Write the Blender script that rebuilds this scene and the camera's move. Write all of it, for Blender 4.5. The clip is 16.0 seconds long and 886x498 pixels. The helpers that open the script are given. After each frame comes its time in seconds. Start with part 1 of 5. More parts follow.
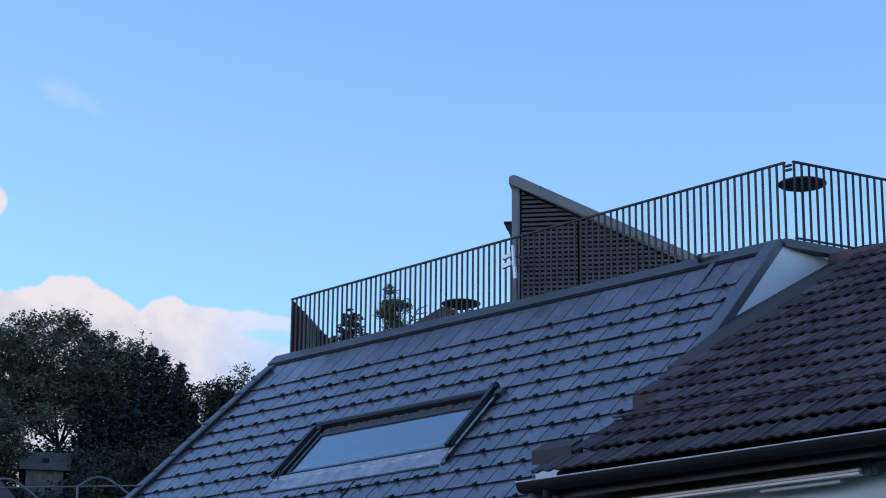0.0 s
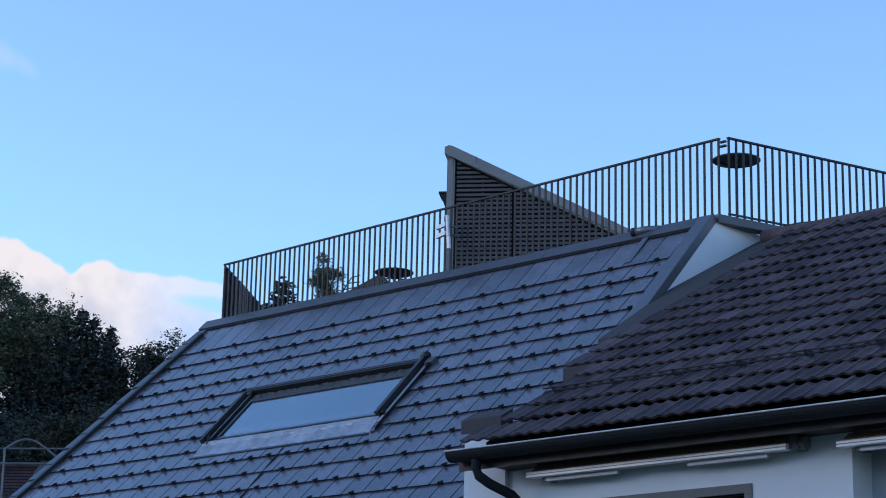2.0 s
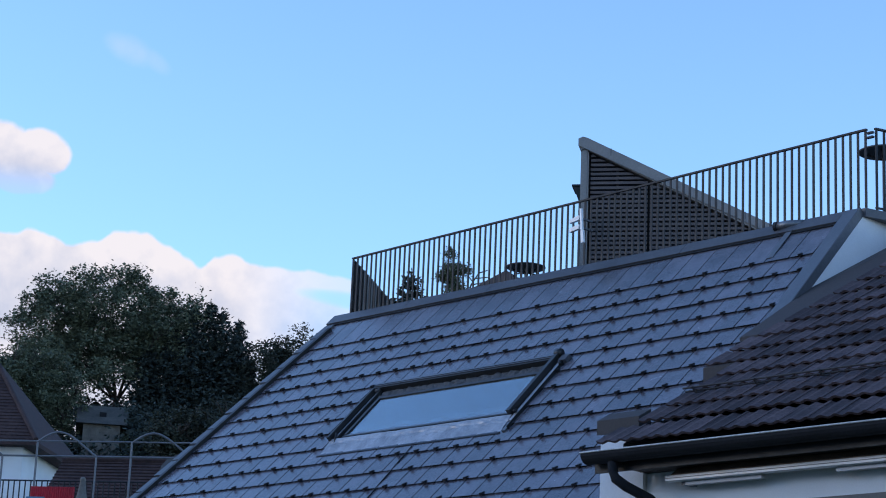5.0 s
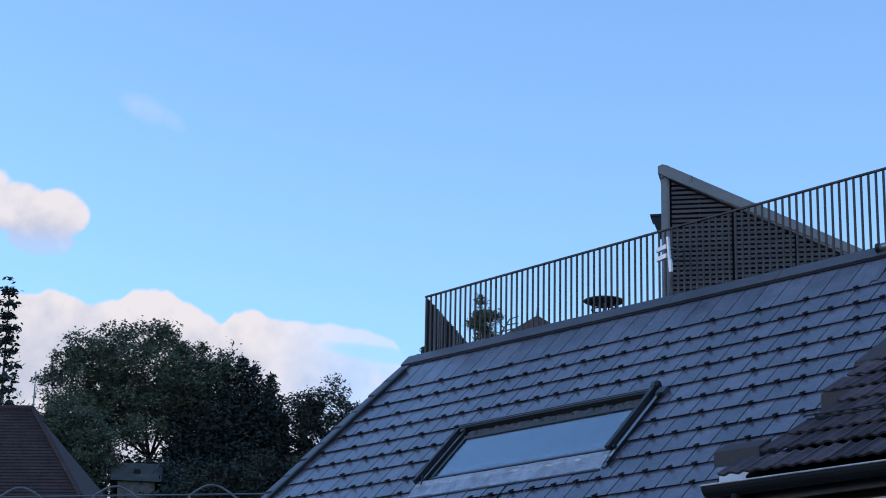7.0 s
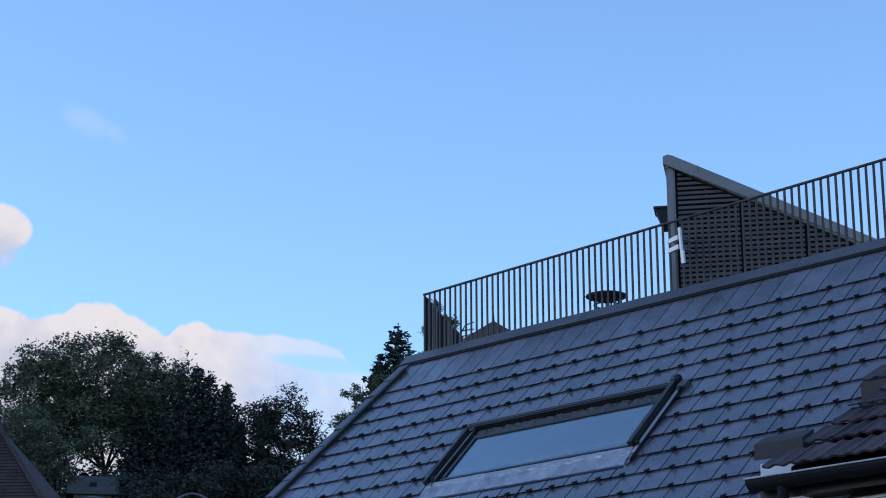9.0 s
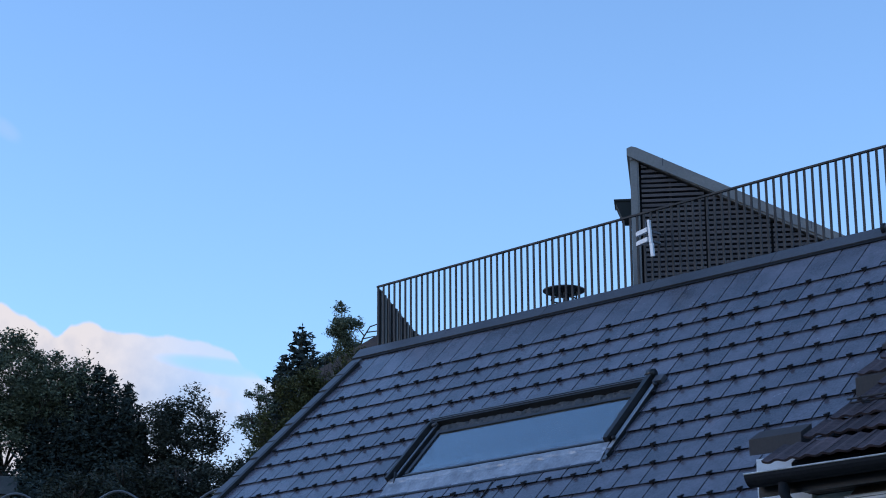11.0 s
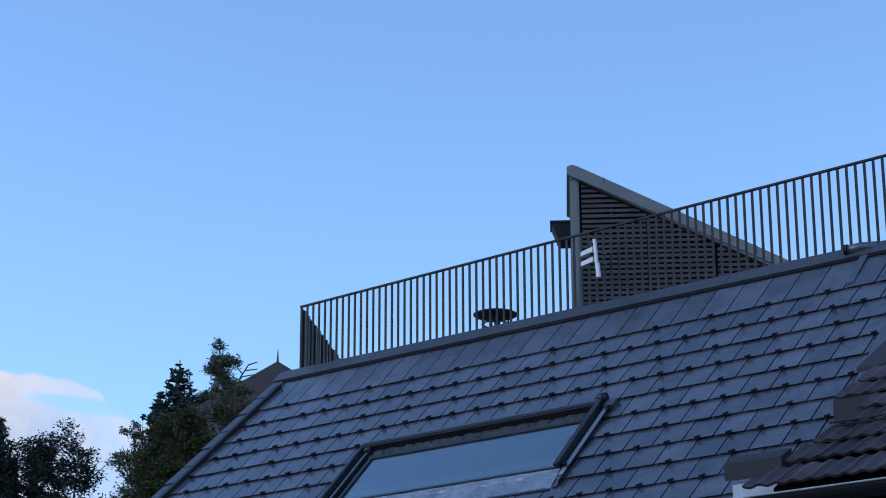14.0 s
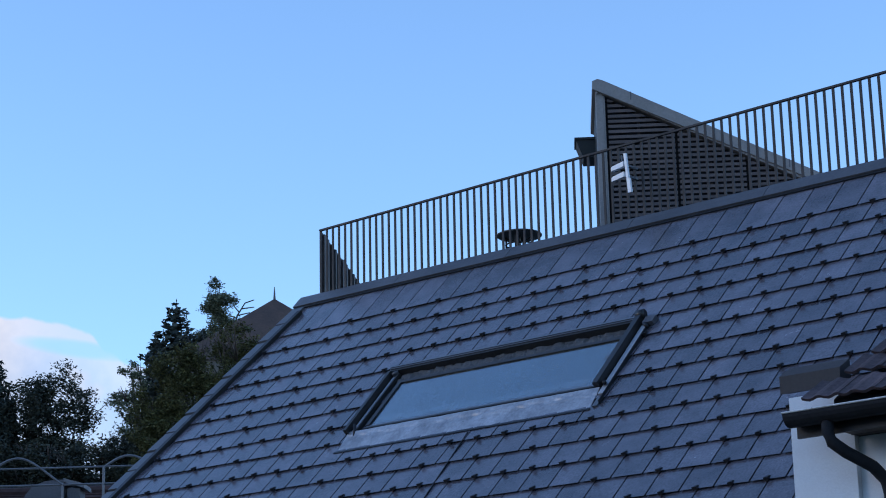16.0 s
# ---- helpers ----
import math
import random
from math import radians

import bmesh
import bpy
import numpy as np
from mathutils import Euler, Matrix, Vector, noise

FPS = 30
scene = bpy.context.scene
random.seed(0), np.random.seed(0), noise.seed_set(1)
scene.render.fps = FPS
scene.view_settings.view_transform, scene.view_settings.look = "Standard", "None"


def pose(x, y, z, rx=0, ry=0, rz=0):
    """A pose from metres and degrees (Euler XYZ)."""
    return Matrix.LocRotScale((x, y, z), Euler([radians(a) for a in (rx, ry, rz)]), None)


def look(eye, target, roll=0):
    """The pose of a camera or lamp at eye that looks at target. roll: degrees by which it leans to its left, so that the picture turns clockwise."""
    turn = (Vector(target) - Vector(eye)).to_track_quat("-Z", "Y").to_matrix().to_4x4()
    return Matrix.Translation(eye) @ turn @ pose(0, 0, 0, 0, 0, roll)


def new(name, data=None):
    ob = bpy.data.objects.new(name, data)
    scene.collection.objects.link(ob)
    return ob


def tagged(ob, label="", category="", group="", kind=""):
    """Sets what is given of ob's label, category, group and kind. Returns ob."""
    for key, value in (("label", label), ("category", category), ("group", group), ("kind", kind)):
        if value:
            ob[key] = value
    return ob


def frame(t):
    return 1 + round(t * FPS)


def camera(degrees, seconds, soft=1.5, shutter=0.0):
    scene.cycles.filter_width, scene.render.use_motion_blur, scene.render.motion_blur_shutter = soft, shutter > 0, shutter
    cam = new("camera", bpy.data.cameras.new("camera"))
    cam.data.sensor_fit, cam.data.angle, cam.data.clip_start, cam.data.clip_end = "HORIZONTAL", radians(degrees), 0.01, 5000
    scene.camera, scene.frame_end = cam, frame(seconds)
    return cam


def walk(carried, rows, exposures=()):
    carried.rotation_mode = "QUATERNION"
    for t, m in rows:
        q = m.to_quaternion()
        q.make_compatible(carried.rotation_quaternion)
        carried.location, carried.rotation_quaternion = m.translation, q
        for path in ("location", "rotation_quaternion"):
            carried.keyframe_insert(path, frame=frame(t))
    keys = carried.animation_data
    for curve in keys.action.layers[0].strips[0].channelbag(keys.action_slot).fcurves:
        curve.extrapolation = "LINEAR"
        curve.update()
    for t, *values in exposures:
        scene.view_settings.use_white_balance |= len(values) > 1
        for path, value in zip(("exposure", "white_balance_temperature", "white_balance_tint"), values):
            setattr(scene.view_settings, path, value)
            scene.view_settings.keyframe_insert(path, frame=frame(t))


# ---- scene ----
cam = camera(24.56, 16.0, soft=1.05)
PATH = [
    (0, (26.422, -20.823, 3.592), (19.3336, -14.3025, 6.2817), 0.55),
    (0.5, (26.433, -20.837, 3.583), (19.3710, -14.2797, 6.2546), 0.53),
    (1, (26.444, -20.857, 3.575), (19.4561, -14.2131, 6.2256), 0.35),
    (1.5, (26.430, -20.847, 3.569), (19.5188, -14.1131, 6.1914), 0.60),
    (2, (26.417, -20.820, 3.572), (19.5273, -14.0370, 6.1272), 1.29),
    (2.5, (26.377, -20.742, 3.606), (19.4506, -13.9566, 6.0517), 2.14),
    (3, (26.258, -20.654, 3.678), (19.2416, -13.9295, 6.0330), 2.86),
    (3.5, (26.219, -20.591, 3.734), (19.0725, -13.9864, 6.0386), 3.17),
    (4, (26.144, -20.492, 3.752), (18.9071, -13.9991, 6.0889), 3.00),
    (4.5, (26.049, -20.381, 3.744), (18.7606, -13.9709, 6.1501), 2.70),
    (5, (25.803, -20.355, 3.746), (18.4842, -14.0216, 6.2605), 2.49),
    (5.2, (25.676, -20.378, 3.753), (18.3444, -14.0841, 6.3292), 2.52),
    (7.3, (24.341, -20.422, 3.739), (17.0243, -14.1921, 6.5043), 0.85),
    (7.5, (24.229, -20.420, 3.739), (16.9279, -14.1724, 6.5056), 0.68),
    (8, (23.954, -20.416, 3.744), (16.6908, -14.1299, 6.5247), 0.23),
    (10.5, (22.385, -20.696, 3.803), (15.4937, -14.0093, 6.5943), -0.31),
    (11, (22.125, -20.670, 3.804), (15.3344, -13.8863, 6.6088), -0.31),
    (11.5, (21.888, -20.587, 3.812), (15.1979, -13.7131, 6.6399), -0.20),
    (12, (21.600, -20.530, 3.816), (15.0312, -13.5571, 6.6858), -0.22),
    (12.5, (21.309, -20.469, 3.825), (14.8514, -13.4101, 6.7345), -0.18),
    (13, (21.035, -20.398, 3.833), (14.6789, -13.2655, 6.7870), -0.27),
    (13.5, (20.820, -20.307, 3.839), (14.5146, -13.1435, 6.8261), -0.29),
    (14, (20.567, -20.269, 3.841), (14.2778, -13.1002, 6.8503), -0.20),
    (14.5, (20.324, -20.208, 3.835), (14.0305, -13.0323, 6.8192), -0.33),
    (15, (20.107, -20.114, 3.823), (13.8168, -12.9002, 6.7186), -0.47),
    (15.5, (19.921, -20.029, 3.823), (13.6250, -12.7761, 6.6054), -0.88),
    (16, (19.701, -19.979, 3.834), (13.3860, -12.7156, 6.5480), -1.22),
]
EXPOSURES = ((0, 0.85), (2, 0.93), (3.5, 1.02), (5, 0.97), (8, 0.83), (11, 0.80), (14.5, 0.77), (16, 0.88))
walk(cam, [(t, look(e, g, r)) for t, e, g, r in PATH], EXPOSURES)

# ---- world, sun ----


def make_world():
    w = bpy.data.worlds.new("sky_world")
    scene.world = w
    w.use_nodes = True
    nt = w.node_tree
    nt.nodes.clear()
    N, L = nt.nodes, nt.links

    def math_node(op, a, b=None, clamp=False):
        n = N.new("ShaderNodeMath")
        n.operation, n.use_clamp = op, clamp
        for i, s in enumerate((a, b)):
            if s is None:
                continue
            if isinstance(s, (int, float)):
                n.inputs[i].default_value = s
            else:
                L.new(s, n.inputs[i])
        return n.outputs[0]

    def rng(val, lo, hi):
        n = N.new("ShaderNodeMapRange")
        n.interpolation_type = "SMOOTHSTEP"
        L.new(val, n.inputs[0])
        n.inputs[1].default_value, n.inputs[2].default_value = lo, hi
        return n.outputs[0]

    sky = N.new("ShaderNodeTexSky")
    sky.sky_type, sky.sun_disc = "NISHITA", False
    sky.sun_elevation, sky.sun_rotation = radians(SUN_EL), radians(SUN_AZ)
    sky.altitude, sky.air_density, sky.dust_density, sky.ozone_density = 400, 1.0, 0.1, 3.0
    co = N.new("ShaderNodeTexCoord")
    sep = N.new("ShaderNodeSeparateXYZ")
    L.new(co.outputs["Generated"], sep.inputs[0])
    az = math_node("MULTIPLY", math_node("ARCTAN2", sep.outputs[0], sep.outputs[1]), 57.2958)
    el = math_node("MULTIPLY", math_node("ARCSINE", sep.outputs[2]), 57.2958)
    noi = N.new("ShaderNodeTexNoise")
    noi.inputs["Scale"].default_value, noi.inputs["Detail"].default_value, noi.inputs["Roughness"].default_value = 30, 6, 0.5
    L.new(co.outputs["Generated"], noi.inputs["Vector"])
    lump = N.new("ShaderNodeTexNoise")
    lump.inputs["Scale"].default_value, lump.inputs["Detail"].default_value = 90, 5
    L.new(co.outputs["Generated"], lump.inputs["Vector"])
    # skyline of the cloud bank: azimuth, elevation
    bank = [(-64.0, 14.4), (-62.0, 14.3), (-61.35, 14.25), (-61.04, 14.42), (-60.3, 14.26), (-59.9, 14.12), (-59.1, 14.18), (-58.6, 14.5), (-57.7, 14.52), (-57.1, 14.2), (-56.5, 13.92),
            (-56.1, 13.72), (-55.65, 14.02), (-55.2, 14.14), (-54.7, 13.95), (-54.0, 13.84), (-53.0, 13.8), (-52.0, 13.68), (-51.2, 13.4), (-50.7, 12.9), (-50.0, 12.5), (-48.0, 12.0)]
    sky_line = N.new("ShaderNodeValToRGB")
    cr = sky_line.color_ramp
    cr.interpolation = "EASE"
    while len(cr.elements) < len(bank):
        cr.elements.new(0.5)
    for q, (a, e) in zip(cr.elements, bank):
        q.position = (a + 64.0) / 16.0
        q.color = ((e - 12.0) / 4.0,) * 3 + (1,)
    L.new(math_node("MULTIPLY", math_node("ADD", az, 64.0), 1 / 16.0), sky_line.inputs[0])
    under = math_node("SUBTRACT", math_node("ADD", math_node("MULTIPLY", sky_line.outputs[0], 4.0), 12.0), el)
    rough = math_node("ADD", math_node("MULTIPLY", math_node("ADD", noi.outputs["Fac"], -0.5), 0.6), math_node("MULTIPLY", math_node("ADD", lump.outputs["Fac"], -0.5), 0.45))
    d = math_node("ADD", math_node("MULTIPLY", under, 2.0), rough)
    # a strip of blue between the tail of the bank and the haze under it
    ga, ge = math_node("MULTIPLY", math_node("ADD", az, 51.6), 1 / 1.9), math_node("MULTIPLY", math_node("ADD", math_node("ADD", el, -12.95), math_node("MULTIPLY", math_node("ADD", az, 51.6), 0.12)), 1 / 0.3)
    slot = math_node("SUBTRACT", 1.0, math_node("ADD", math_node("MULTIPLY", ga, ga), math_node("MULTIPLY", ge, ge)))
    thin = math_node("SUBTRACT", 1.0, math_node("MULTIPLY", rng(az, -55.5, -51.0), 0.5))
    mask = math_node("MULTIPLY", math_node("MULTIPLY", rng(d, -0.02, 0.26), thin), math_node("SUBTRACT", 0.96, math_node("MULTIPLY", rng(math_node("ADD", slot, rough), 0.0, 0.9), 0.8)))
    # a single puff above the bank
    puff = None
    for a, e, ra, re in ((-61.3, 16.4, 1.35, 0.7), (-62.1, 16.5, 1.1, 0.85), (-60.95, 16.5, 0.9, 0.7), (-60.6, 16.4, 0.64, 0.62), (-63.4, 16.7, 1.5, 1.1), (-61.4, 15.7, 1.1, 0.5)):
        da, de = math_node("MULTIPLY", math_node("ADD", az, -a), 1 / ra), math_node("MULTIPLY", math_node("ADD", el, -e), 1 / re)
        q = math_node("SUBTRACT", 1.0, math_node("ADD", math_node("MULTIPLY", da, da), math_node("MULTIPLY", de, de)))
        puff = q if puff is None else math_node("MAXIMUM", puff, q)
    fade = math_node("ADD", 0.35, math_node("MULTIPLY", rng(el, 15.2, 16.2), 0.6))
    mask = math_node("MAXIMUM", mask, math_node("MULTIPLY", rng(math_node("ADD", math_node("MAXIMUM", puff, -1.5), rough), 0.0, 0.4), fade))
    # faint wisps: azimuth, elevation, half width, half height, opacity, lean
    for a, e, ra, re, op, lean in ((-58.6, 19.55, 0.75, 0.45, 0.28, -0.2), (-57.95, 19.35, 0.5, 0.3, 0.14, -0.5), (-52.4, 12.35, 2.2, 0.45, 0.85, -0.12), (-50.8, 11.6, 2.2, 0.8, 0.75, -0.1)):
        wa = math_node("ADD", az, -a)
        we = math_node("MULTIPLY", math_node("ADD", math_node("ADD", el, -e), math_node("MULTIPLY", wa, -lean)), 1 / re)
        wa = math_node("MULTIPLY", wa, 1 / ra)
        wq = math_node("SUBTRACT", 1.0, math_node("ADD", math_node("MULTIPLY", wa, wa), math_node("MULTIPLY", we, we)))
        wq = math_node("ADD", math_node("MAXIMUM", wq, -1.5), math_node("MULTIPLY", math_node("ADD", noi.outputs["Fac"], -0.5), 2.6))
        mask = math_node("MAXIMUM", mask, math_node("MULTIPLY", rng(wq, -0.3, 1.5), op))
    ramp = N.new("ShaderNodeValToRGB")
    ramp.color_ramp.elements[0].position, ramp.color_ramp.elements[0].color = 0.25, CLOUD_LOW
    ramp.color_ramp.elements[1].position, ramp.color_ramp.elements[1].color = 0.62, CLOUD_HIGH
    deep = math_node("SUBTRACT", 0.68, math_node("MULTIPLY", math_node("MINIMUM", math_node("MAXIMUM", under, 0.0), 1.6), 0.2))
    low = math_node("MULTIPLY", math_node("SUBTRACT", 1.0, rng(el, 15.4, 16.6)), math_node("MULTIPLY", rng(el, 14.9, 15.1), 0.45))
    shade = math_node("ADD", math_node("SUBTRACT", deep, low), math_node("MULTIPLY", rough, 1.1))
    L.new(shade, ramp.inputs[0])
    scale = N.new("ShaderNodeMix")
    scale.data_type, scale.blend_type, scale.inputs["Factor"].default_value = "RGBA", "MULTIPLY", 1.0
    L.new(sky.outputs[0], scale.inputs[6])
    scale.inputs[7].default_value = SKY_GAIN
    mix = N.new("ShaderNodeMix")
    mix.data_type = "RGBA"
    L.new(mask, mix.inputs["Factor"])
    L.new(scale.outputs[2], mix.inputs[6])
    L.new(ramp.outputs[0], mix.inputs[7])
    bg, out = N.new("ShaderNodeBackground"), N.new("ShaderNodeOutputWorld")
    bg.inputs[1].default_value = SKY_STRENGTH
    L.new(mix.outputs[2], bg.inputs[0])
    L.new(bg.outputs[0], out.inputs[0])


SUN_EL, SUN_AZ = 17.5, -135.0
SKY_STRENGTH = 0.12
SKY_GAIN = (1.25, 1.36, 1.51, 1)
CLOUD_LOW, CLOUD_HIGH = (2.55, 2.65, 3.25, 1), (4.0, 3.72, 3.82, 1)
make_world()
sun = new("sun", bpy.data.lights.new("sun", "SUN"))
sun.data.energy, sun.data.angle, sun.data.color = 0.2, radians(20), (1.0, 0.9, 0.78)
sun.matrix_world = look((90 * math.sin(radians(SUN_AZ)), 90 * math.cos(radians(SUN_AZ)), 90 * math.tan(radians(SUN_EL))), (0, 0, 0))


# ---- materials ----
def material(name, base, rough=0.6, metal=0.0, var=0.25, scale=3.0, fine=40.0, bump=0.15, rand=0.0, tint=None, ior=1.45, streak=None, island=False):
    """Procedural surface: two scales of colour variation, roughness variation, fine bump."""
    m = bpy.data.materials.new(name)
    m.use_nodes = True
    nt = m.node_tree
    N, L = nt.nodes, nt.links
    p = N["Principled BSDF"]
    co = N.new("ShaderNodeTexCoord")
    mp = N.new("ShaderNodeMapping")
    L.new(co.outputs["Object"], mp.inputs[0])
    if streak:
        mp.inputs["Scale"].default_value = streak
    geo = N.new("ShaderNodeNewGeometry")
    add = N.new("ShaderNodeVectorMath")
    add.operation = "ADD"
    L.new(mp.outputs[0], add.inputs[0])
    oi = N.new("ShaderNodeObjectInfo")
    rv = geo.outputs["Random Per Island"] if island else oi.outputs["Random"]
    off = N.new("ShaderNodeMath")
    off.operation = "MULTIPLY"
    L.new(rv, off.inputs[0])
    off.inputs[1].default_value = 37.0 if (rand or island) else 0.0
    L.new(off.outputs[0], add.inputs[1])
    big, small = N.new("ShaderNodeTexNoise"), N.new("ShaderNodeTexNoise")
    for n, s, de in ((big, scale, 5), (small, fine, 6)):
        n.inputs["Scale"].default_value, n.inputs["Detail"].default_value = s, de
        L.new(add.outputs[0], n.inputs["Vector"])
    a = N.new("ShaderNodeMix")
    a.data_type = "RGBA"
    t = tint or tuple(c * (1 - var) for c in base)
    b2 = tuple(min(1, c * (1 + var)) for c in base)
    a.inputs[6].default_value, a.inputs[7].default_value = (*t, 1), (*b2, 1)
    r1 = N.new("ShaderNodeMapRange")
    r1.inputs[1].default_value, r1.inputs[2].default_value = 0.3, 0.7
    L.new(big.outputs["Fac"], r1.inputs[0])
    L.new(r1.outputs[0], a.inputs["Factor"])
    r2 = N.new("ShaderNodeMapRange")
    r2.inputs[1].default_value, r2.inputs[2].default_value, r2.inputs[3].default_value, r2.inputs[4].default_value = 0.3, 0.7, 1 - var * 0.6, 1 + var * 0.6
    L.new(small.outputs["Fac"], r2.inputs[0])
    hs = N.new("ShaderNodeHueSaturation")
    L.new(a.outputs[2], hs.inputs["Color"])
    val = r2.outputs[0]
    if rand:
        r3 = N.new("ShaderNodeMapRange")
        r3.inputs[3].default_value, r3.inputs[4].default_value = 1 - rand, 1 + rand
        L.new(rv, r3.inputs[0])
        mu = N.new("ShaderNodeMath")
        mu.operation = "MULTIPLY"
        L.new(val, mu.inputs[0])
        L.new(r3.outputs[0], mu.inputs[1])
        val = mu.outputs[0]
    L.new(val, hs.inputs["Value"])
    L.new(hs.outputs[0], p.inputs["Base Color"])
    r4 = N.new("ShaderNodeMapRange")
    r4.inputs[1].default_value, r4.inputs[2].default_value, r4.inputs[3].default_value, r4.inputs[4].default_value = 0.3, 0.7, max(0.03, rough - 0.09), min(1, rough + 0.09)
    L.new(big.outputs["Fac"], r4.inputs[0])
    L.new(r4.outputs[0], p.inputs["Roughness"])
    p.inputs["Metallic"].default_value, p.inputs["IOR"].default_value = metal, ior
    if bump:
        bn = N.new("ShaderNodeBump")
        bn.inputs["Strength"].default_value, bn.inputs["Distance"].default_value = bump, 0.01
        L.new(small.outputs["Fac"], bn.inputs["Height"])
        L.new(bn.outputs[0], p.inputs["Normal"])
    return m


def leaf_material(name, base, var=0.4):
    m = material(name, base, 0.55, 0, var, 0.4, 3.0, 0, rand=0.35, island=True)
    p = m.node_tree.nodes["Principled BSDF"]
    p.inputs["Specular IOR Level"].default_value = 0.12
    return m


def glass_material(name, ior):
    m = bpy.data.materials.new(name)
    m.use_nodes = True
    p = m.node_tree.nodes["Principled BSDF"]
    p.inputs["Base Color"].default_value = (0.75, 0.85, 0.88, 1)
    p.inputs["Roughness"].default_value, p.inputs["IOR"].default_value = 0.02, ior
    p.inputs["Transmission Weight"].default_value = 1.0
    return m


M_SLATE = material("fibre_cement_slate", (0.101, 0.094, 0.112), 0.19, 0, 0.38, 2.5, 38, 0.26, rand=0.24, ior=1.72)
M_SLATE_FAR = material("fibre_cement_slate_joined", (0.101, 0.094, 0.112), 0.19, 0, 0.38, 2.5, 38, 0.26, rand=0.24, ior=1.72, island=True)
# also stands in for the unlit room behind the window panes
M_UNDER = material("underlay_and_room_shade", (0.03, 0.03, 0.034), 0.8, 0, 0.2)
# also draws the painted shadow line under the ridge cap
M_HOOK = material("black_steel_and_cap_shade", (0.018, 0.018, 0.02), 0.5, 0.2, 0.2, 8, 80, 0.05)
M_CAP = material("grey_zinc_sheet", (0.17, 0.177, 0.19), 0.42, 0.55, 0.14, 1.6, 30, 0.06, rand=0.07)
M_RIDGE = material("dark_grey_ridge_sheet", (0.092, 0.094, 0.104), 0.45, 0.12, 0.22, 1.6, 24, 0.08, rand=0.1)
M_CAPD = material("dark_zinc_sheet", (0.10, 0.10, 0.11), 0.5, 0.3, 0.18, 1.6, 30, 0.06)
M_RAIL = material("dark_bronze_steel", (0.021, 0.020, 0.022), 0.6, 0.0, 0.15, 5, 60, 0.04)
M_PANEL = material("brown_ribbed_sheet", (0.095, 0.083, 0.08), 0.5, 0.3, 0.15, 3, 40, 0.05)
M_SLAT = material("brown_timber_slat", (0.105, 0.083, 0.08), 0.65, 0, 0.25, 2.0, 30, 0.15, rand=0.12, streak=(0.3, 3, 3))
M_HUTMETAL = material("weathered_grey_fascia", (0.25, 0.232, 0.222), 0.5, 0.2, 0.15, 1.5, 30, 0.06)
# near-black that puts the shade of unlit hollows into colour
M_DARK = material("void_shade_black", (0.012, 0.012, 0.014), 0.9, 0, 0.1)
M_WHITE = material("white_render", (0.79, 0.79, 0.80), 0.85, 0, 0.05, 1.2, 60, 0.2)
# also carries the shade of the recessed neighbour wall
M_WALLG = material("grey_render_and_shade", (0.42, 0.43, 0.45), 0.85, 0, 0.08, 1.2, 60, 0.2)
M_TILE = material("brown_concrete_tile", (0.088, 0.064, 0.066), 0.7, 0, 0.4, 1.8, 30, 0.4, rand=0.32)
M_TILE_FAR = material("brown_concrete_tile_joined", (0.088, 0.064, 0.066), 0.7, 0, 0.4, 1.8, 30, 0.4, rand=0.32, island=True)
M_FLASH = material("brown_sheet_flashing", (0.056, 0.047, 0.046), 0.75, 0.0, 0.2, 2, 30, 0.08)
M_GUTTER = material("dark_gutter_steel", (0.02, 0.02, 0.023), 0.68, 0.0, 0.2, 2, 30, 0.05)
M_RIM = material("pale_gutter_rim", (0.62, 0.6, 0.58), 0.5, 0.1, 0.3, 4, 40, 0.05)
M_FRAME = material("aluminium_window_frame", (0.036, 0.034, 0.034), 0.4, 0.3, 0.15, 4, 50, 0.04)
M_LEAD = material("crinkled_lead_apron", (0.32, 0.33, 0.36), 0.42, 0.25, 0.3, 5, 30, 0.4)
M_GLASS = glass_material("window_glass", 1.5)
M_COATED = glass_material("coated_roof_glass", 2.0)
M_SHUTTER = material("grey_roller_fabric", (0.07, 0.07, 0.072), 0.7, 0, 0.3, 6, 40, 0.2)
M_SURROUND = material("taupe_window_surround", (0.155, 0.147, 0.143), 0.6, 0, 0.12, 2, 40, 0.08)
M_PVC = material("white_window_frame", (0.7, 0.7, 0.71), 0.4, 0, 0.06, 3, 40, 0.03)
# also carries the shade on the awning arms
M_ARM = material("grey_aluminium_and_arm_shade", (0.42, 0.43, 0.46), 0.45, 0.2, 0.08, 2, 40, 0.03)
M_ALU = material("white_aluminium", (0.72, 0.73, 0.75), 0.35, 0.2, 0.06, 2, 40, 0.03)
M_AWN = material("brown_awning_cover", (0.30, 0.19, 0.13), 0.7, 0, 0.2, 2, 40, 0.1)
M_SOFFIT = material("soffit_board", (0.085, 0.066, 0.058), 0.7, 0, 0.2, 2, 40, 0.1)
M_TABLE = material("dark_table_top", (0.05, 0.048, 0.045), 0.5, 0, 0.2, 3, 40, 0.05)
M_ANT = material("white_painted_metal", (0.75, 0.76, 0.78), 0.4, 0.1, 0.08, 4, 40, 0.03)
M_GREENBOX = material("dark_green_sheet", (0.016, 0.022, 0.022), 0.6, 0.0, 0.15, 3, 40, 0.04)
M_GROUND = material("grass_and_soil", (0.06, 0.07, 0.035), 0.9, 0, 0.4, 0.15, 3, 0.3)
M_BARK = material("bark", (0.07, 0.055, 0.045), 0.9, 0, 0.35, 2, 12, 0.5)
M_LEAF_A = leaf_material("lime_tree_leaves", (0.125, 0.14, 0.09))
